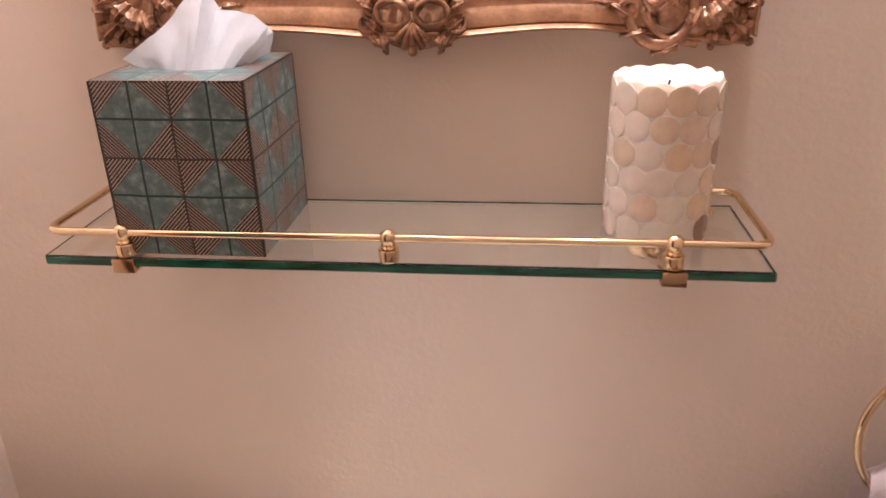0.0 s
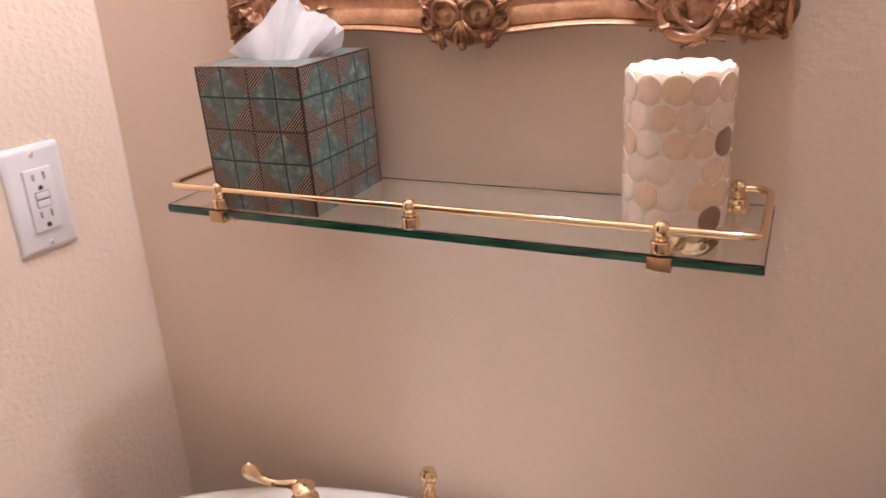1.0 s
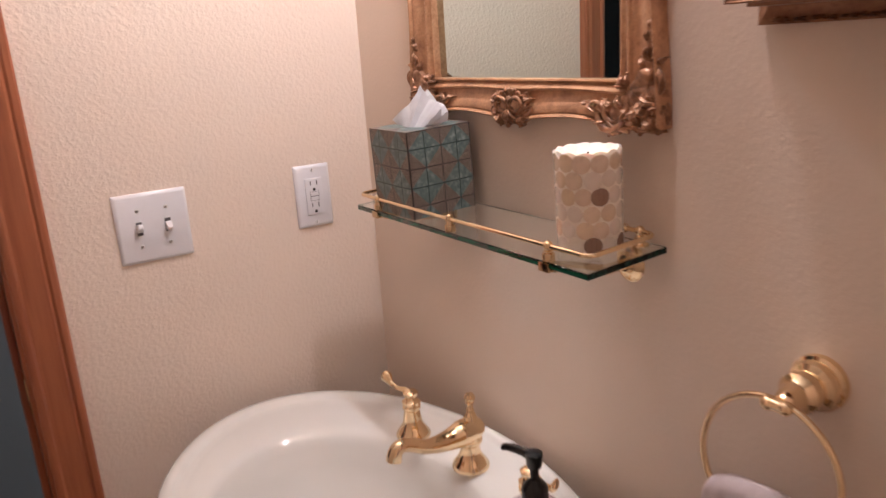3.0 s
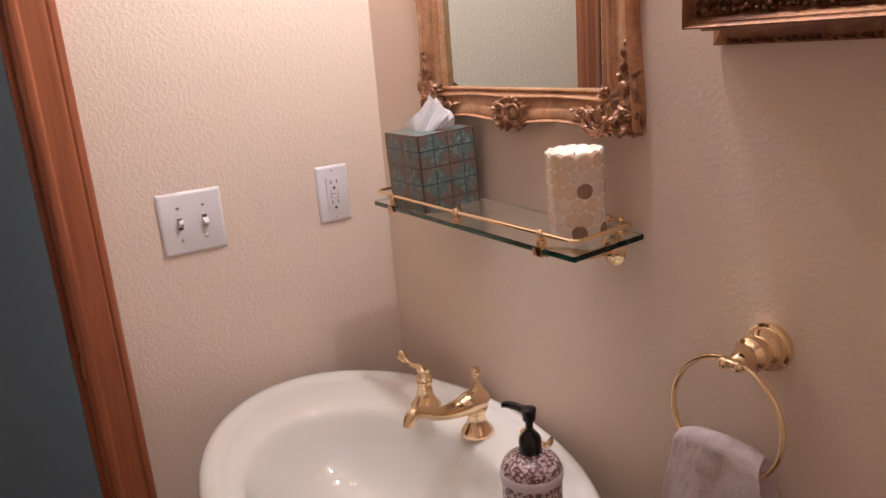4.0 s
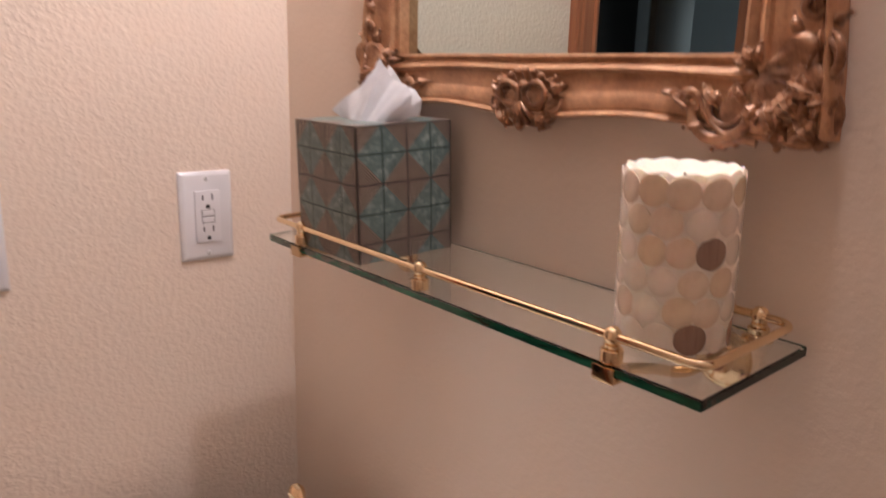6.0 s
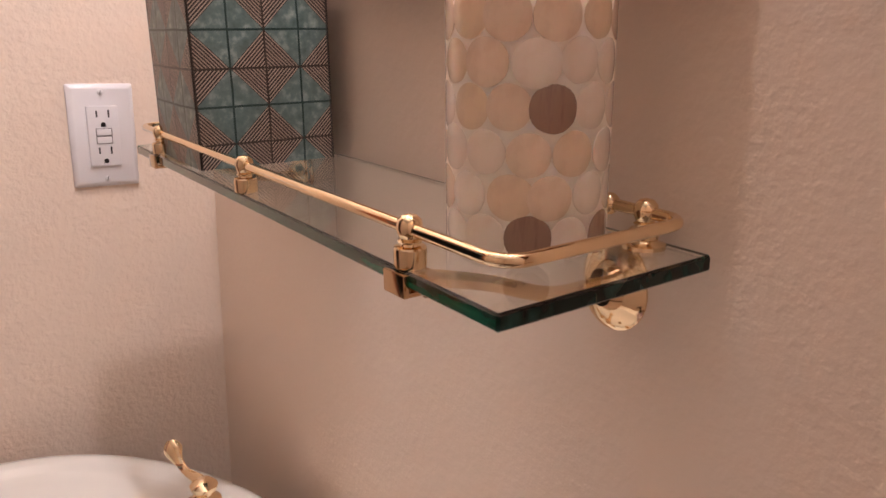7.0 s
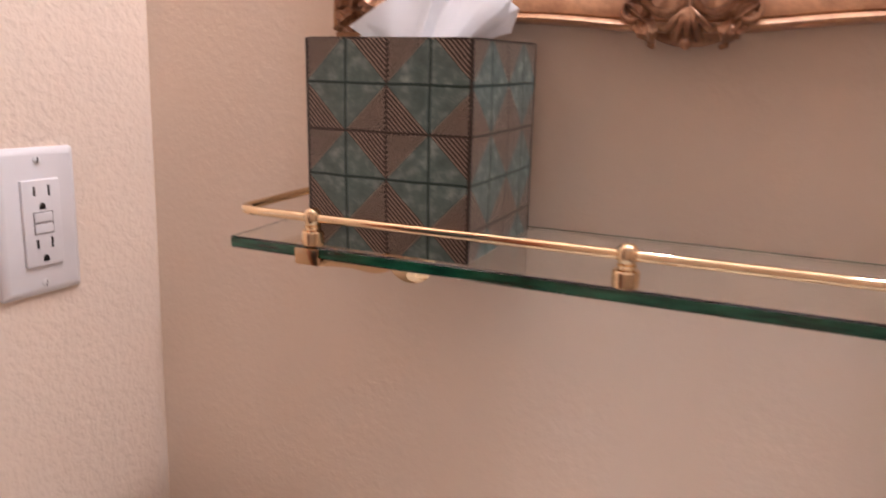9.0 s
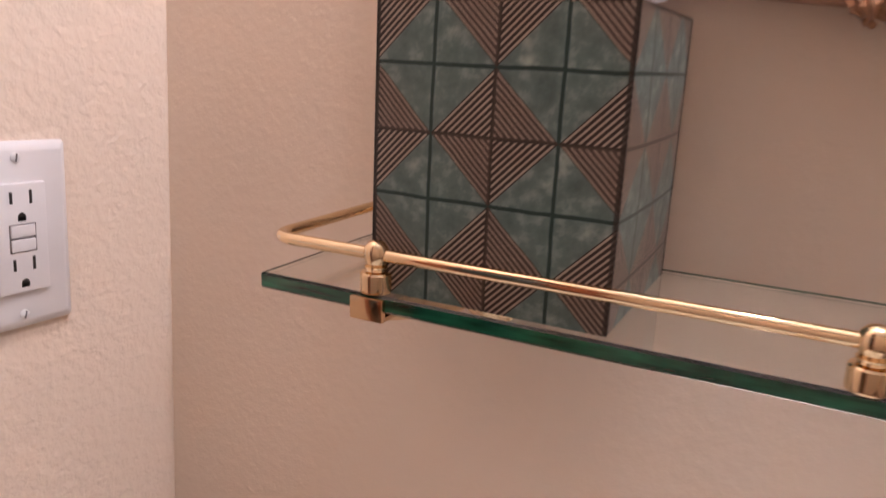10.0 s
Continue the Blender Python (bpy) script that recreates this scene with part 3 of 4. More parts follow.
def curl(bm, cx, cz, r0, r1, start, turn, thick, lift=0.022, n=22):
    """A tapering scroll in the frame's plane."""
    pts, rad = [], []
    for k in range(n + 1):
        s = k / n
        a = radians(start + turn * s)
        r = r0 + (r1 - r0) * s
        pts.append((cx + r * math.cos(a), -lift - 0.003 * math.sin(math.pi * s), cz + r * math.sin(a)))
        rad.append(thick * (0.45 + 0.75 * math.sin(math.pi * (0.12 + 0.76 * s))))
    tube(bm, pts, rad, 8)
    ball(bm, pts[-1], thick * 1.25, u=8, v=6)


def frond(bm, x, z, angle, length, width, lift=0.021, lobes=3, droop=0.6):
    """A ridged acanthus leaf that rises and rolls over at its tip."""
    ca, sa = math.cos(radians(angle)), math.sin(radians(angle))
    rows = []
    n = 12
    for k in range(n + 1):
        s = k / n
        half = width * (0.30 + 0.70 * math.sin(math.pi * min(1.0, s * 0.92 + 0.08))) * (1 - 0.30 * abs(math.sin(lobes * math.pi * s))) * (1 - 0.75 * s ** 4)
        rise = lift + 0.010 * math.sin(math.pi * s * 0.8) - droop * 0.010 * s ** 3
        row = []
        for q in (-1, -0.72, -0.36, 0, 0.36, 0.72, 1):
            fold = 0.24 * width * math.cos(q * math.pi * 2.2) + 0.10 * width * math.sin(k * 2.1) - 0.0035 * q * q
            px = x + ca * length * s - sa * half * q
            pz = z + sa * length * s + ca * half * q
            row.append((px, -(rise + fold), pz))
        rows.append(row)
    back = [[(p[0], p[1] + 0.006, p[2]) for p in row[::-1]] for row in rows]
    skin(bm, [r + b for r, b in zip(rows, back)])
    tip = rows[-1][3]
    ball(bm, (tip[0], tip[1] - 0.0006, tip[2]), width * 0.34, u=8, v=6)


def bead(bm, x, z, r, lift=0.024):
    ball(bm, (x, -lift, z), r, u=8, v=6)


def piece(name, make, *args):
    """One carved piece as a part of the carving being made."""
    bm = bmesh.new()
    make(bm, *args)
    CARVED.append((name, bm))


CARVED = []


def fan(bm, x, z, first, last, reach, lobes, lift):
    """A broad hollow acanthus leaf with fluted lobes that roll over at the tips."""
    rows = []
    n, m = 12 * lobes, 12
    for k in range(n + 1):
        u = k / n
        a = radians(first + (last - first) * u)
        lobe = abs(math.sin(math.pi * lobes * u))
        tall = 1 - 0.16 * abs(2 * u - 1) + 0.06 * math.sin(9 * u + 1)
        row = []
        for j in range(m + 1):
            s = j / m
            r = reach * s * (tall * (0.80 + 0.20 * lobe ** 0.6) if s > 0.4 else tall * (0.80 + 0.20 * lobe ** 0.6 * s / 0.4))
            h = lift + 0.0075 * s ** 1.6 + 0.0026 * (lobe - 0.45) * min(1, s * 1.6) + 0.0030 * math.exp(-((s - 0.25) / 0.12) ** 2)
            h -= 0.0105 * max(0, (s - 0.80) / 0.20) ** 2
            row.append((x + r * math.cos(a), -h, z + r * math.sin(a)))
        rows.append(row)
    back = [[(p[0], -0.006, p[2]) for p in (row[-1], row[0])] for row in rows]
    skin(bm, [r + b for r, b in zip(rows, back)])


def corner_carving():
    """The lower right corner; the others are its reflections."""
    bm = bmesh.new()
    cx, cz = 0.241, 1.3875
    # a hollow fluted leaf over the mitre, a bud at its root, a scroll at the tip
    piece("leaf", fan, 0.2090, 1.4190, -140, 52, 0.0480, 5, 0.0185)
    for x, z, a, l, w in ((0.2180, 1.4020, -70, 0.024, 0.0085), (0.2290, 1.4130, -18, 0.024, 0.0085), (0.2240, 1.4060, -46, 0.022, 0.0090), (0.2140, 1.4000, -118, 0.020, 0.0075)):
        piece("leaf", frond, x, z, a, l, w, 0.0225, 3, 1.0)
    for a in (82, 128, 172):
        piece("bud", frond, 0.2045, 1.4235, a, 0.015, 0.0052, 0.0185, 1, 0.8)
    for x, z, r in ((0.2365, 1.4225, 0.0045), (0.2060, 1.3885, 0.0048), (0.2525, 1.3960, 0.0050)):
        piece("boss", bead, x, z, r, 0.0185)
    ball(bm, (cx - 0.006, -0.008, cz + 0.006), 0.026, (1, 0.42, 0.9), 20, 12)
    piece("leaf", frond, cx - 0.006, cz + 0.004, -45, 0.024, 0.0105, 0.0215, 2, 1.2)
    piece("leaf", frond, cx + 0.000, cz + 0.012, 8, 0.016, 0.0085, 0.0205, 2, 1.2)
    piece("leaf", frond, cx - 0.014, cz - 0.002, -98, 0.015, 0.0085, 0.0205, 2, 1.2)
    # along the bottom
    piece("scroll", curl, cx - 0.058, cz + 0.009, 0.0265, 0.0195, 22, -212, 0.0040, 0.021, 30)
    piece("scroll", curl, cx - 0.055, cz + 0.010, 0.0185, 0.0080, 10, -230, 0.0028, 0.020)
    piece("scroll", curl, cx - 0.080, cz + 0.012, 0.0085, 0.0025, -60, 380, 0.0024)
    piece("stem", tube, smooth_path([(cx - 0.028, -0.022, cz - 0.014), (cx - 0.050, -0.025, cz - 0.010), (cx - 0.066, -0.024, cz + 0.003), (cx - 0.074, -0.022, cz + 0.018)], 6), [0.0034 - 0.0022 * k / 18 for k in range(19)], 8)
    for x, z, a, l, w in ((-0.040, 0.010, 118, 0.017, 0.0048), (-0.058, 0.006, 128, 0.020, 0.0048), (-0.074, 0.004, 150, 0.026, 0.0048), (-0.036, -0.010, 205, 0.026, 0.0052), (-0.062, -0.004, 190, 0.022, 0.004), (-0.050, 0.012, 60, 0.014, 0.0042), (-0.090, 0.016, 175, 0.014, 0.0036)):
        piece("leaf", frond, cx + x, cz + z, a, l, w, 0.020, 3)
    # up the side
    piece("scroll", curl, cx + 0.006, cz + 0.042, 0.0150, 0.006, -105, 250, 0.0032, 0.018)
    piece("scroll", curl, cx + 0.004, cz + 0.048, 0.0190, 0.010, -70, 120, 0.0024, 0.020)
    piece("scroll", curl, cx - 0.002, cz + 0.072, 0.0080, 0.0025, -30, -380, 0.0023, 0.018)
    for x, z, a, l, w in ((0.000, 0.028, 70, 0.022, 0.0052), (0.010, 0.040, 96, 0.024, 0.0048), (-0.006, 0.052, 112, 0.018, 0.0042), (0.002, 0.064, 84, 0.024, 0.0044), (-0.002, 0.082, 95, 0.018, 0.0034), (0.012, 0.060, 40, 0.012, 0.0036)):
        piece("leaf", frond, cx + x - 0.003, cz + z, a, l, w, 0.016, 3)
    piece("boss", bead, cx - 0.001, cz + 0.103, 0.0042, 0.020)
    piece("boss", bead, cx + 0.002, cz + 0.094, 0.0034, 0.020)
    return bm


def reflected(me, sx, sz):
    """A copy of a mesh turned over about the mirror's middle lines."""
    other = me.copy()
    mid = (MZ0 + MZ1) / 2
    other.transform(Matrix.Translation((0, 0, mid)) @ Matrix.Diagonal((sx, 1, sz, 1)) @ Matrix.Translation((0, 0, -mid)))
    if sx * sz < 0:
        other.flip_normals()
    return other


def carve(name, builder, label, flips):
    """A carving with its leaves and scrolls under it, and its reflections."""
    CARVED.clear()
    base = mesh_from(builder(), name, GILT_CARVED, 50)
    pieces = [(n, mesh_from(b, n, GILT_CARVED, 50)) for n, b in CARVED]
    for sx, sz in flips:
        owner = new(name, base if (sx, sz) == (1, 1) else reflected(base, sx, sz))
        owner.parent = mirror
        owner["label"] = label
        for n, me in pieces:
            ob = new(n, me if (sx, sz) == (1, 1) else reflected(me, sx, sz))
            ob.parent = owner


carve("corner_carving", corner_carving, "carved gilt acanthus and scrolls", ((1, 1), (-1, 1), (1, -1), (-1, -1)))


def oval_rim(bm, x, z, rx, rz, thick, lift, tilt):
    pts = []
    for k in range(24):
        a = 2 * math.pi * k / 24
        px, pz = rx * math.cos(a), rz * math.sin(a)
        c, s = math.cos(radians(tilt)), math.sin(radians(tilt))
        pts.append((x + px * c - pz * s, -lift - 0.0015 * math.sin(a), z + px * s + pz * c))
    tube(bm, pts, [thick * (1 + 0.22 * math.sin(5 * k)) for k in range(24)], 8, True)


def cartouche():
    """Paired hollow ovals over a pleated shell, with a crest of beads."""
    bm = bmesh.new()
    z = 1.3935
    ball(bm, (0, -0.0085, z - 0.003), 0.034, (1, 0.13, 0.66), 24, 12)
    for s in (-1, 1):
        piece("volute", oval_rim, s * 0.0152, z + 0.004, 0.0120, 0.0094, 0.0029, 0.0265, s * 14)
        piece("leaf", frond, s * 0.041, z + 0.001, 90 + s * 128, 0.026, 0.0072, 0.0175, 3)
        piece("leaf", frond, s * 0.033, z - 0.006, 90 + s * 150, 0.021, 0.0066, 0.0190, 3)
        piece("leaf", frond, s * 0.025, z - 0.008, 90 + s * 166, 0.018, 0.0058, 0.0215, 2)
        piece("scroll", curl, s * 0.033, z - 0.004, 0.0085, 0.003, 90 - s * 60, -s * 300, 0.0019, 0.021)
        piece("leaf", frond, s * 0.027, z + 0.005, 90 - s * 62, 0.016, 0.0062, 0.019, 2)
        piece("leaf", frond, s * 0.026, z + 0.010, 90 - s * 30, 0.011, 0.0045, 0.018, 2)
    for k in range(-2, 3):
        piece("boss", bead, k * 0.0088, z + 0.0235 - 0.0011 * k * k, 0.0036, 0.022)
        piece("stem", tube, [(k * 0.0078, -0.016, z + 0.012), (k * 0.0088, -0.020, z + 0.0215 - 0.0011 * k * k)], [0.0024, 0.0028], 7)
    for a, l in ((-90, 0.021), (-112, 0.020), (-68, 0.020), (-136, 0.018), (-44, 0.018)):
        ca, sa = math.cos(radians(a)), math.sin(radians(a))
        piece("pleat", tube, smooth_path([(0.002 * ca, -0.027, z - 0.003), (0.5 * l * ca, -0.029, z - 0.003 + 0.5 * l * sa), (l * ca, -0.024, z - 0.003 + l * sa)], 5), [0.0016 + 0.0014 * k / 10 for k in range(11)], 8)
    piece("boss", bead, 0, z - 0.0240, 0.0040, 0.027)
    piece("boss", bead, 0, z + 0.0105, 0.0052, 0.024)
    return bm


carve("cartouche", cartouche, "carved gilt cartouche with paired volutes", ((1, 1), (1, -1)))

# ---- framed picture beside the mirror ----
PX0, PX1, PZ0, PZ1 = 0.371, 0.875, 1.502, 2.12
picture = thing("framed_picture", pose((PX0 + PX1) / 2, 0, 0), "dark painting in a deep dark-gilt moulded frame", "picture frame")
pw = (PX1 - PX0) / 2
part("canvas", box(bmesh.new(), -pw + 0.045, pw - 0.045, -0.046, -0.040, PZ0 + 0.045, PZ1 - 0.045), CANVAS, picture, "dim brown painted canvas")
PIC = [(0.0, 0.040), (0.0, 0.050), (0.08, 0.054), (0.16, 0.0525), (0.20, 0.0545), (0.30, 0.0585), (0.36, 0.0575), (0.40, 0.0545), (0.72, 0.0555), (0.76, 0.061), (0.86, 0.066), (0.90, 0.0665), (0.93, 0.069), (0.97, 0.0705), (1.0, 0.069), (1.0, 0.055), (0.93, 0.052), (0.93, 0.040)]
for bm in swept_frame((pw - 0.046, PZ0 + 0.046, PZ1 - 0.046), (pw, PZ0, PZ1), lambda t: 0.0, PIC, 2):
    part("frame_side", bm, PICTURE_GILT, picture, "dark gilt moulded frame side", 30)
BACKING = [(0.0, 0.002), (0.0, 0.0525), (0.70, 0.0525), (0.76, 0.048), (0.76, 0.016), (0.85, 0.012), (1.0, 0.010), (1.0, 0.002)]
for bm in swept_frame((pw - 0.05, PZ0 + 0.05, PZ1 - 0.05), (pw + 0.004, PZ0 - 0.020, PZ1 + 0.020), lambda t: 0.0, BACKING, 2):
    part("backing_side", bm, PICTURE_BACK, picture, "deep backing moulding against the wall", 30)


def leaf_band(length, seed):
    """A strip of overlapping small leaves along x."""
    r = random.Random(seed)
    bm = bmesh.new()
    count = int(length / 0.0085)
    for k in range(count):
        x = -length / 2 + (k + 0.5) * length / count
        for s in (-1, 1):
            frond(bm, x, 0.0, s * r.uniform(25, 65), r.uniform(0.007, 0.011), r.uniform(0.0022, 0.0034), 0.001, 2)
        if k % 3 == 0:
            bead(bm, x, r.uniform(-0.002, 0.002), 0.0026, 0.008)
    return bm


low = part("leaf_band", leaf_band(2 * pw - 0.035, 3), PICTURE_LEAF, picture, "strip of small bronze leaves", 50)
low.matrix_local = pose(0, -0.053, PZ0 + 0.020)
up = part("leaf_band", leaf_band(PZ1 - PZ0 - 0.035, 4), PICTURE_LEAF, picture, "strip of small bronze leaves", 50)
up.matrix_local = pose(-pw + 0.020, -0.053, (PZ0 + PZ1) / 2) @ Matrix.Rotation(radians(90), 4, "Y")
edge = part("leaf_band", leaf_band(2 * pw - 0.02, 5), PICTURE_GILT, picture, "strip of small bronze leaves", 50)
edge.matrix_local = pose(0, -0.009, PZ0 - 0.016) @ Matrix.Diagonal((1, 0.6, 0.4, 1))

# ---- outlet and switches on the doorway wall ----


def wall_plate(thing_ob, width, height):
    bm = bmesh.new()
    w, h2 = width / 2, height / 2
    steps = ((1.0, 0.0), (1.0, 0.0022), (0.985, 0.0036), (0.90, 0.0058), (0.88, 0.0062))
    rings = []
    for k, (s, d) in enumerate(steps):
        inset = (1 - s) * 0.045
        a, b = w - inset, h2 - inset
        c = 0.0015
        rings.append([(d, y, z) for y, z in ((-a + c, -b), (a - c, -b), (a, -b + c), (a, b - c), (a - c, b), (-a + c, b), (-a, b - c), (-a, -b + c))])
    skin(bm, rings)
    return part("cover_plate", bm, PLASTIC, thing_ob)


def screw(thing_ob, y, z, at=0.0060, r=0.0032, turn=20, mat=None):
    bm = lathe(bmesh.new(), [(r, 0), (r, 0.0006), (r * 0.7, 0.0013), (0.0002, 0.0015)], 14, pose(at, y, z, 0, 90))
    ob = part("screw", bm, mat or STEEL, thing_ob, "small slotted screw")
    bm = bmesh.new()
    box(bm, -0.0002, 0.0003, -r * 0.75, r * 0.75, -0.0004, 0.0004)
    slot_ob = part("slot", bm, GAP if mat else SLOT, ob)
    slot_ob.matrix_local = pose(at + 0.0015, y, z, turn)
    return ob


outlet = thing("power_outlet", pose(LEFT, -0.1245, 1.225), "white ground-fault outlet with test and reset buttons in a wall plate", "outlet")
wall_plate(outlet, 0.070, 0.1155)
screw(outlet, 0, 0.0485, turn=80, mat=IVORY)
screw(outlet, 0, -0.0485, turn=75, mat=IVORY)
face = part("receptacle", box(bmesh.new(), 0.004, 0.0092, -0.0165, 0.0165, -0.0335, 0.0335, 0.0011), PLASTIC, outlet)
for zc, s in ((0.0205, 1), (-0.0205, 1)):
    for y, hh in ((-0.0063, 0.0036), (0.0063, 0.0042)):
        part("slot", box(bmesh.new(), 0.0090, 0.0094, y - 0.0009, y + 0.0009, zc + 0.0045 - hh, zc + 0.0045 + hh), SLOT, face)
    bm = lathe(bmesh.new(), [(0.0026, 0), (0.0026, 0.0004)], 14, pose(0.0090, 0, zc - 0.0072, 0, 90))
    box(bm, 0.0090, 0.0094, -0.0026, 0.0026, zc - 0.0098, zc - 0.0072)
    part("ground_hole", bm, SLOT, face)
for z in (0.0046, -0.0042):
    part("button_gap", box(bmesh.new(), 0.0086, 0.0094, -0.0086, 0.0086, z - 0.0043, z + 0.0043), GAP, face)
    part("button", box(bmesh.new(), 0.0088, 0.0102, -0.0078, 0.0078, z - 0.0037, z + 0.0037, 0.0006), PLASTIC, face)

switch = thing("light_switch", pose(LEFT, -0.4125, 1.2215), "white double toggle switch plate, one up and one down", "light switch")
wall_plate(switch, 0.117, 0.1155)
for y, up_down in ((-0.023, 1), (0.023, -1)):
    screw(switch, y, 0.030, turn=15)
    screw(switch, y, -0.030, turn=60)
    part("toggle_collar", box(bmesh.new(), 0.0055, 0.0066, y - 0.0055, y + 0.0055, -0.0125, 0.0125, 0.0004), IVORY, switch)
    part("slot", box(bmesh.new(), 0.0063, 0.0068, y - 0.0046, y + 0.0046, -0.0112, 0.0112), GAP, switch)
    bm = bmesh.new()
    tilt = radians(24 * up_down)
    rings = []
    for d, a, b in ((0.0, 0.0044, 0.0066), (0.006, 0.0042, 0.0056), (0.011, 0.0040, 0.0046), (0.0138, 0.0036, 0.0040), (0.0145, 0.0028, 0.0030)):
        c, s2 = math.cos(tilt), math.sin(tilt)
        rings.append([(0.0058 + d * c - zz * s2, y + yy, d * s2 + zz * c) for yy, zz in ((-a, -b), (a, -b), (a, b), (-a, b))])
    skin(bm, rings)
    part("toggle", bm, IVORY, switch)

# ---- towel ring with a hand towel ----
towel_ring = thing("towel_ring", pose(0.450, 0, 1.138), "polished brass towel ring on a stepped round mount", "towel ring")
bm = lathe(bmesh.new(), [(0.0001, 0.0), (0.0315, 0.0), (0.0325, 0.003), (0.0315, 0.008), (0.0275, 0.010), (0.0285, 0.014), (0.0265, 0.020), (0.0205, 0.024), (0.0215, 0.028), (0.0235, 0.034), (0.0225, 0.041), (0.0165, 0.046), (0.0145, 0.050), (0.0140, 0.056), (0.0115, 0.064), (0.0075, 0.070)], 40, pose(0, 0, 0, 90) @ Matrix.Diagonal((0.92, 0.92, 1, 1)))
part("mount", bm, BRASS, towel_ring)
bm = bmesh.new()
tube(bm, [(-0.009, -0.074, -0.001), (0.009, -0.074, -0.001)], 0.0066, 16)
ball(bm, (-0.009, -0.075, -0.001), 0.0078)
ball(bm, (0.008, -0.074, -0.001), 0.0074)
part("hinge_bar", bm, BRASS, towel_ring)
R = 0.0730
part("ring", tube(bmesh.new(), [(-0.007 + R * math.sin(2 * math.pi * k / 64), -0.074 + 0.004 * math.cos(2 * math.pi * k / 64), -0.001 - R + R * math.cos(2 * math.pi * k / 64) + 0.003) for k in range(64)], 0.0036, 12, True), BRASS, towel_ring)

towel = thing("hand_towel", pose(0.440, -0.074, 1.009), "pale pink terry hand towel folded over the brass ring", "towel")
bm = bmesh.new()
rows = []
steps = 100
for k in range(steps + 1):
    s = k / steps * 0.58 - 0.29
    row = []
    for i in range(121):
        u = i / 120 * 2 - 1
        half = 0.054 + 0.036 * min(1, abs(s) / 0.2)
        fall = max(0.0, abs(s) - 0.02)
        y = (-1 if s > 0 else 1) * (0.014 + 0.006 * min(1, fall * 12)) * min(1, abs(s) / 0.02)
        fold = 0.005 * math.sin(u * 5.2 + (0.6 if s > 0 else 2.0)) * min(1, fall * 9)
        z = 0.036 - fall - 0.020 * (min(abs(s), 0.02) / 0.02) ** 2 * 0.5 - 0.010 * abs(u) ** 3 + 0.004 * u
        fold += 0.0012 * noise.noise((u * 4, fall * 30, 2.0 * s)) * min(1, fall * 30)
        p = Vector((u * half, y + fold, z))
        p += 0.0020 * noise.noise_vector(p * 45) + 0.0008 * noise.noise_vector(p * 170)
        row.append(p)
    rows.append(row)
skin(bm, rows, False)
bmesh.ops.solidify(bm, geom=bm.faces[:], thickness=0.006)
part("folded_cloth", bm, TERRY, towel, "", 180)

# ---- pedestal sink ----
SX, SY, SZ = -0.017, -0.290, 0.862
sink = thing("pedestal_sink", pose(SX, SY, 0.011), "white oval vitreous china pedestal sink", "sink")


def ovals(rows, n=72):
    """Rows of centre y, half width, half depth, z."""
    return [[(a * 1.028 * math.cos(2 * math.pi * i / n), cy + b * math.sin(2 * math.pi * i / n), z) for i in range(n)] for cy, a, b, z in rows]


bm = bmesh.new()
skin(bm, ovals([(0.02, 0.09, 0.08, 0.64), (0.015, 0.20, 0.15, 0.655), (0.01, 0.30, 0.21, 0.70), (0.004, 0.365, 0.250, 0.765), (0.0, 0.388, 0.264, 0.80), (0.0, 0.394, 0.268, 0.820), (0.0, 0.398, 0.271, 0.838), (0.0, 0.3985, 0.2715, 0.850), (0.0, 0.3955, 0.2695, 0.8585), (0.0, 0.390, 0.265, 0.8622), (0.0, 0.382, 0.2585, 0.8640), (0.0, 0.374, 0.252, 0.8638), (0.0, 0.3695, 0.2485, 0.8618), (0.0, 0.365, 0.245, 0.8582), (-0.001, 0.360, 0.241, 0.8565), (-0.003, 0.345, 0.230, 0.8560), (-0.008, 0.320, 0.215, 0.8545), (-0.017, 0.285, 0.197, 0.8505), (-0.021, 0.268, 0.188, 0.8465), (-0.023, 0.259, 0.183, 0.840), (-0.024, 0.250, 0.177, 0.828), (-0.024, 0.236, 0.167, 0.800), (-0.024, 0.208, 0.148, 0.765), (-0.024, 0.165, 0.118, 0.735), (-0.024, 0.10, 0.074, 0.715), (-0.024, 0.03, 0.025, 0.708)]))
part("basin", bm, CHINA, sink, "glossy white oval basin with wide rim", 60)
bm = lathe(bmesh.new(), [(0.0001, 0.706), (0.021, 0.7085), (0.022, 0.7105), (0.017, 0.712), (0.0001, 0.7115)], 24, pose(0, -0.024, 0.002))
part("drain", bm, BRASS, sink, "brass drain")
bm = bmesh.new()
skin(bm, ovals([(0.05, 0.15, 0.13, 0.0), (0.05, 0.15, 0.13, 0.03), (0.05, 0.12, 0.105, 0.06), (0.05, 0.085, 0.08, 0.16), (0.05, 0.075, 0.072, 0.4), (0.04, 0.085, 0.08, 0.58), (0.03, 0.11, 0.095, 0.66)], 40))
part("pedestal", bm, CHINA, sink)

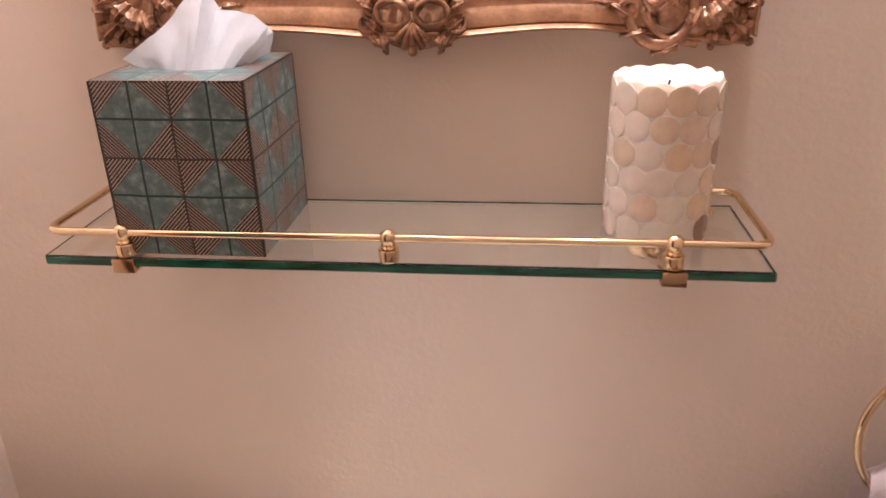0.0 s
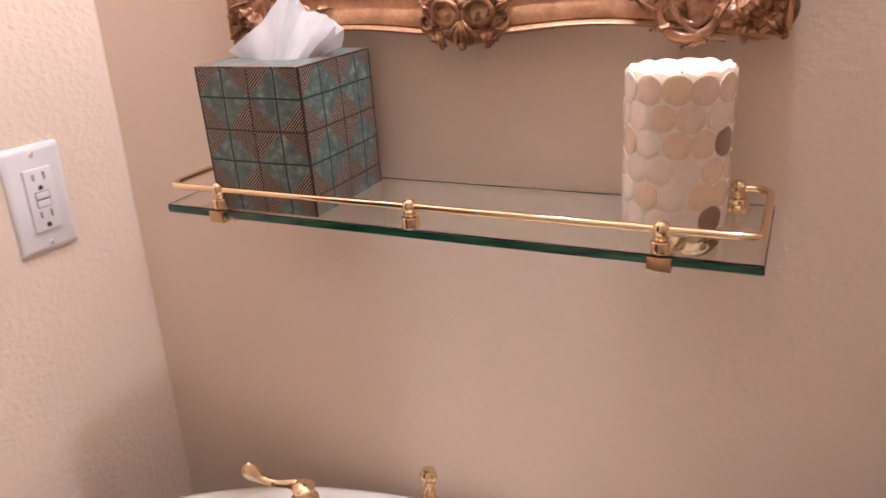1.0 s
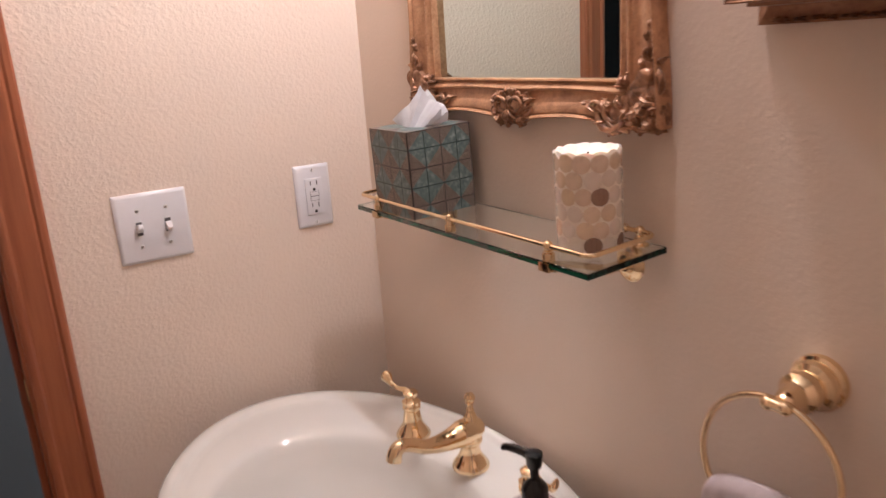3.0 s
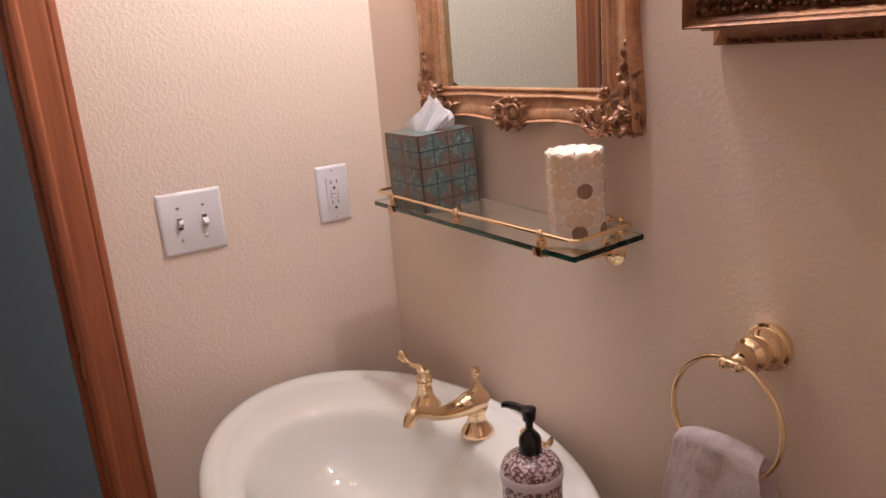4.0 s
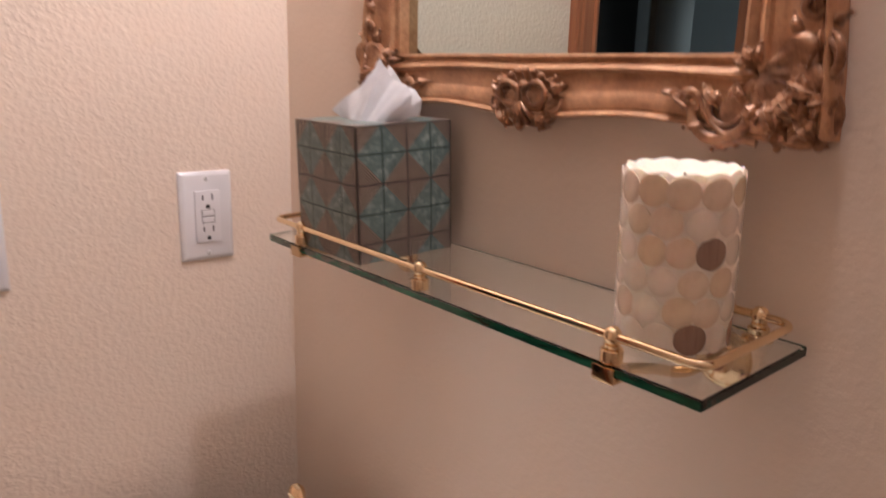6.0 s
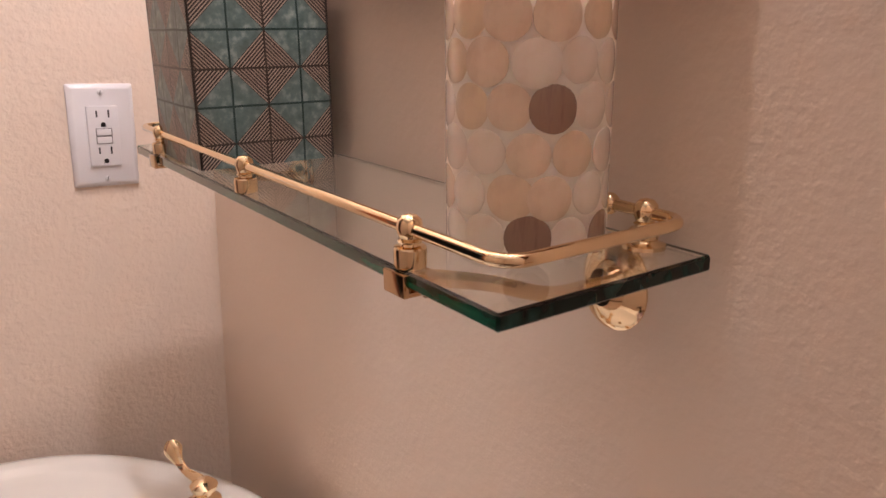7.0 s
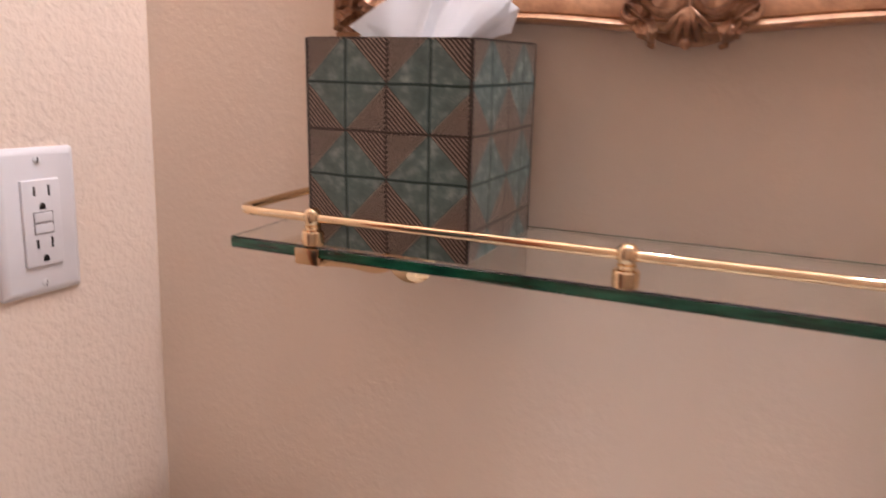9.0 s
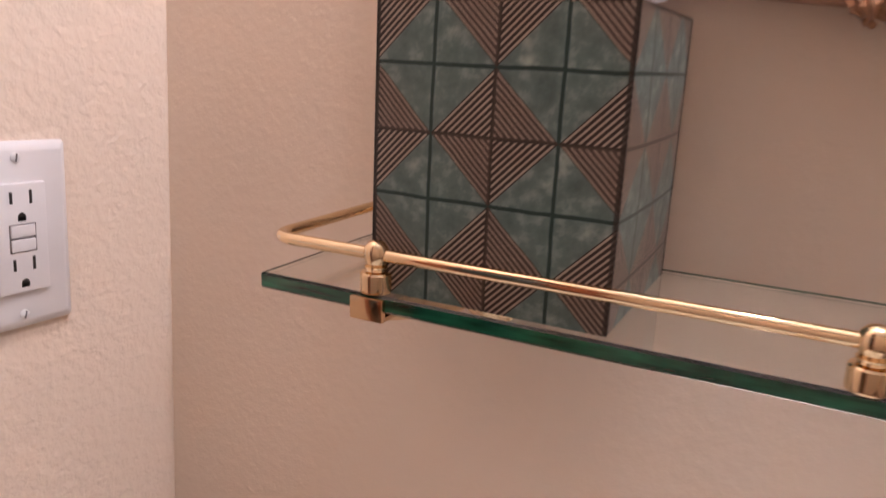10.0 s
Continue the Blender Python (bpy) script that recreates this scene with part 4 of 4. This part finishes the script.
# ---- widespread brass faucet on the sink's back ledge ----
DZ = 0.863
faucet = thing("basin_faucet", pose(-0.015, -0.108, DZ), "polished brass widespread faucet with lever handles on the sink", "faucet")
bell = [(0.0001, 0.0), (0.0285, 0.0), (0.0290, 0.003), (0.0270, 0.008), (0.0215, 0.015), (0.0165, 0.024), (0.0150, 0.033), (0.0175, 0.040), (0.0195, 0.043), (0.0195, 0.047)]
part("base", lathe(bmesh.new(), bell, 32), BRASS, faucet)
part("neck", lathe(bmesh.new(), [(0.0001, 0.044), (0.0185, 0.044), (0.0190, 0.050), (0.0165, 0.060), (0.0125, 0.072), (0.0090, 0.079), (0.0065, 0.084), (0.0001, 0.085)], 32), BRASS, faucet)
path = smooth_path([(0, 0.027, 0.060), (0, 0.010, 0.061), (0, -0.010, 0.060), (0, -0.030, 0.058), (0, -0.055, 0.058), (0, -0.080, 0.063), (0, -0.100, 0.073), (0, -0.116, 0.078), (0, -0.127, 0.073), (0, -0.131, 0.060)], 5)
girth = ((0.0, 0.004), (0.05, 0.0135), (0.13, 0.0200), (0.25, 0.0200), (0.38, 0.0150), (0.52, 0.0110), (0.7, 0.0100), (0.85, 0.0106), (1.0, 0.0115))
radii = [float(np.interp(k / (len(path) - 1), [g[0] for g in girth], [g[1] for g in girth])) for k in range(len(path))]
bm = tube(bmesh.new(), path, radii, 20)
part("spout", bm, BRASS, faucet)
bm = lathe(bmesh.new(), [(0.0001, 0.078), (0.012, 0.078), (0.009, 0.088), (0.0055, 0.095), (0.0065, 0.097), (0.0050, 0.099), (0.0045, 0.106), (0.0068, 0.108), (0.0055, 0.110), (0.0085, 0.114), (0.0088, 0.118), (0.006, 0.123), (0.0001, 0.125)], 20, pose(0, 0.004, -0.004))
part("lift_knob", bm, BRASS, faucet)


def lever(x, turn):
    """A bell-based handle; its lever points along turn."""
    bm = bmesh.new()
    lathe(bm, bell[:7] + [(0.0140, 0.038), (0.0125, 0.046), (0.0150, 0.049), (0.0150, 0.053), (0.0135, 0.055), (0.0150, 0.057), (0.0150, 0.062), (0.0110, 0.065), (0.0090, 0.069), (0.0120, 0.073), (0.0125, 0.077), (0.0070, 0.082), (0.0001, 0.083)], 28, pose(x, -0.018, 0))
    handle = part("handle", bm, BRASS, faucet)
    m = pose(x, -0.018, 0, 0, 0, turn)
    line = [m @ Vector(p) for p in ((-0.012, 0, 0.074), (0.012, 0, 0.077), (0.033, 0, 0.075), (0.048, 0, 0.079), (0.058, 0, 0.087), (0.063, 0, 0.096))]
    bm = tube(bmesh.new(), smooth_path(line, 5), [0.0045, 0.0052, 0.0060, 0.0062, 0.0060, 0.0056, 0.0050, 0.0045, 0.0042, 0.0040, 0.0038, 0.0038, 0.0038, 0.0040, 0.0043, 0.0048, 0.0056, 0.0066, 0.0078, 0.0088, 0.0094, 0.0094, 0.0088, 0.0076, 0.0060, 0.0036], 12, False, 0.5)
    part("lever", bm, BRASS, handle)


lever(-0.136, 190)
lever(0.160, -8)

# ---- soap dispenser on the rim ----
soap = thing("soap_dispenser", pose(0.284, -0.234, 0.8695) @ Matrix.Diagonal((0.95, 0.95, 1.03, 1)), "plum toile-print soap bottle with a black pump on the sink", "soap dispenser")
part("bottle", lathe(bmesh.new(), [(0.0001, 0), (0.036, 0.0), (0.0395, 0.004), (0.0395, 0.106)], 40), TOILE, soap)
part("band", lathe(bmesh.new(), [(0.0395, 0.1055), (0.0412, 0.107), (0.0418, 0.111), (0.0416, 0.116), (0.0400, 0.1185)], 40, None, (False, False)), BAND, soap, "smooth lilac-white band")
part("shoulder", lathe(bmesh.new(), [(0.0398, 0.118), (0.0390, 0.1225), (0.0365, 0.1275), (0.0320, 0.132), (0.0260, 0.1355), (0.0190, 0.138), (0.0165, 0.141)], 40), TOILE, soap)
part("collar", lathe(bmesh.new(), [(0.0148, 0.138), (0.0148, 0.157), (0.0138, 0.160), (0.0108, 0.1640), (0.0064, 0.1675), (0.0056, 0.169)], 32), BLACK, soap, "black plastic screw collar")
bm = lathe(bmesh.new(), [(0.0050, 0.166), (0.0050, 0.180), (0.0080, 0.182), (0.0086, 0.184), (0.0092, 0.192), (0.0100, 0.1950), (0.0098, 0.1970), (0.0001, 0.1985)], 24)
tube(bm, smooth_path([(0.006, 0.0, 0.192), (-0.010, -0.002, 0.1935), (-0.026, -0.006, 0.1935), (-0.038, -0.009, 0.1915), (-0.043, -0.010, 0.188)], 4), [0.0054] * 5 + [0.0048] * 5 + [0.0042] * 4 + [0.0038, 0.0034, 0.0028], 12, False, 0.8)
part("pump_head", bm, BLACK, soap, "black pump head with a curved nozzle")
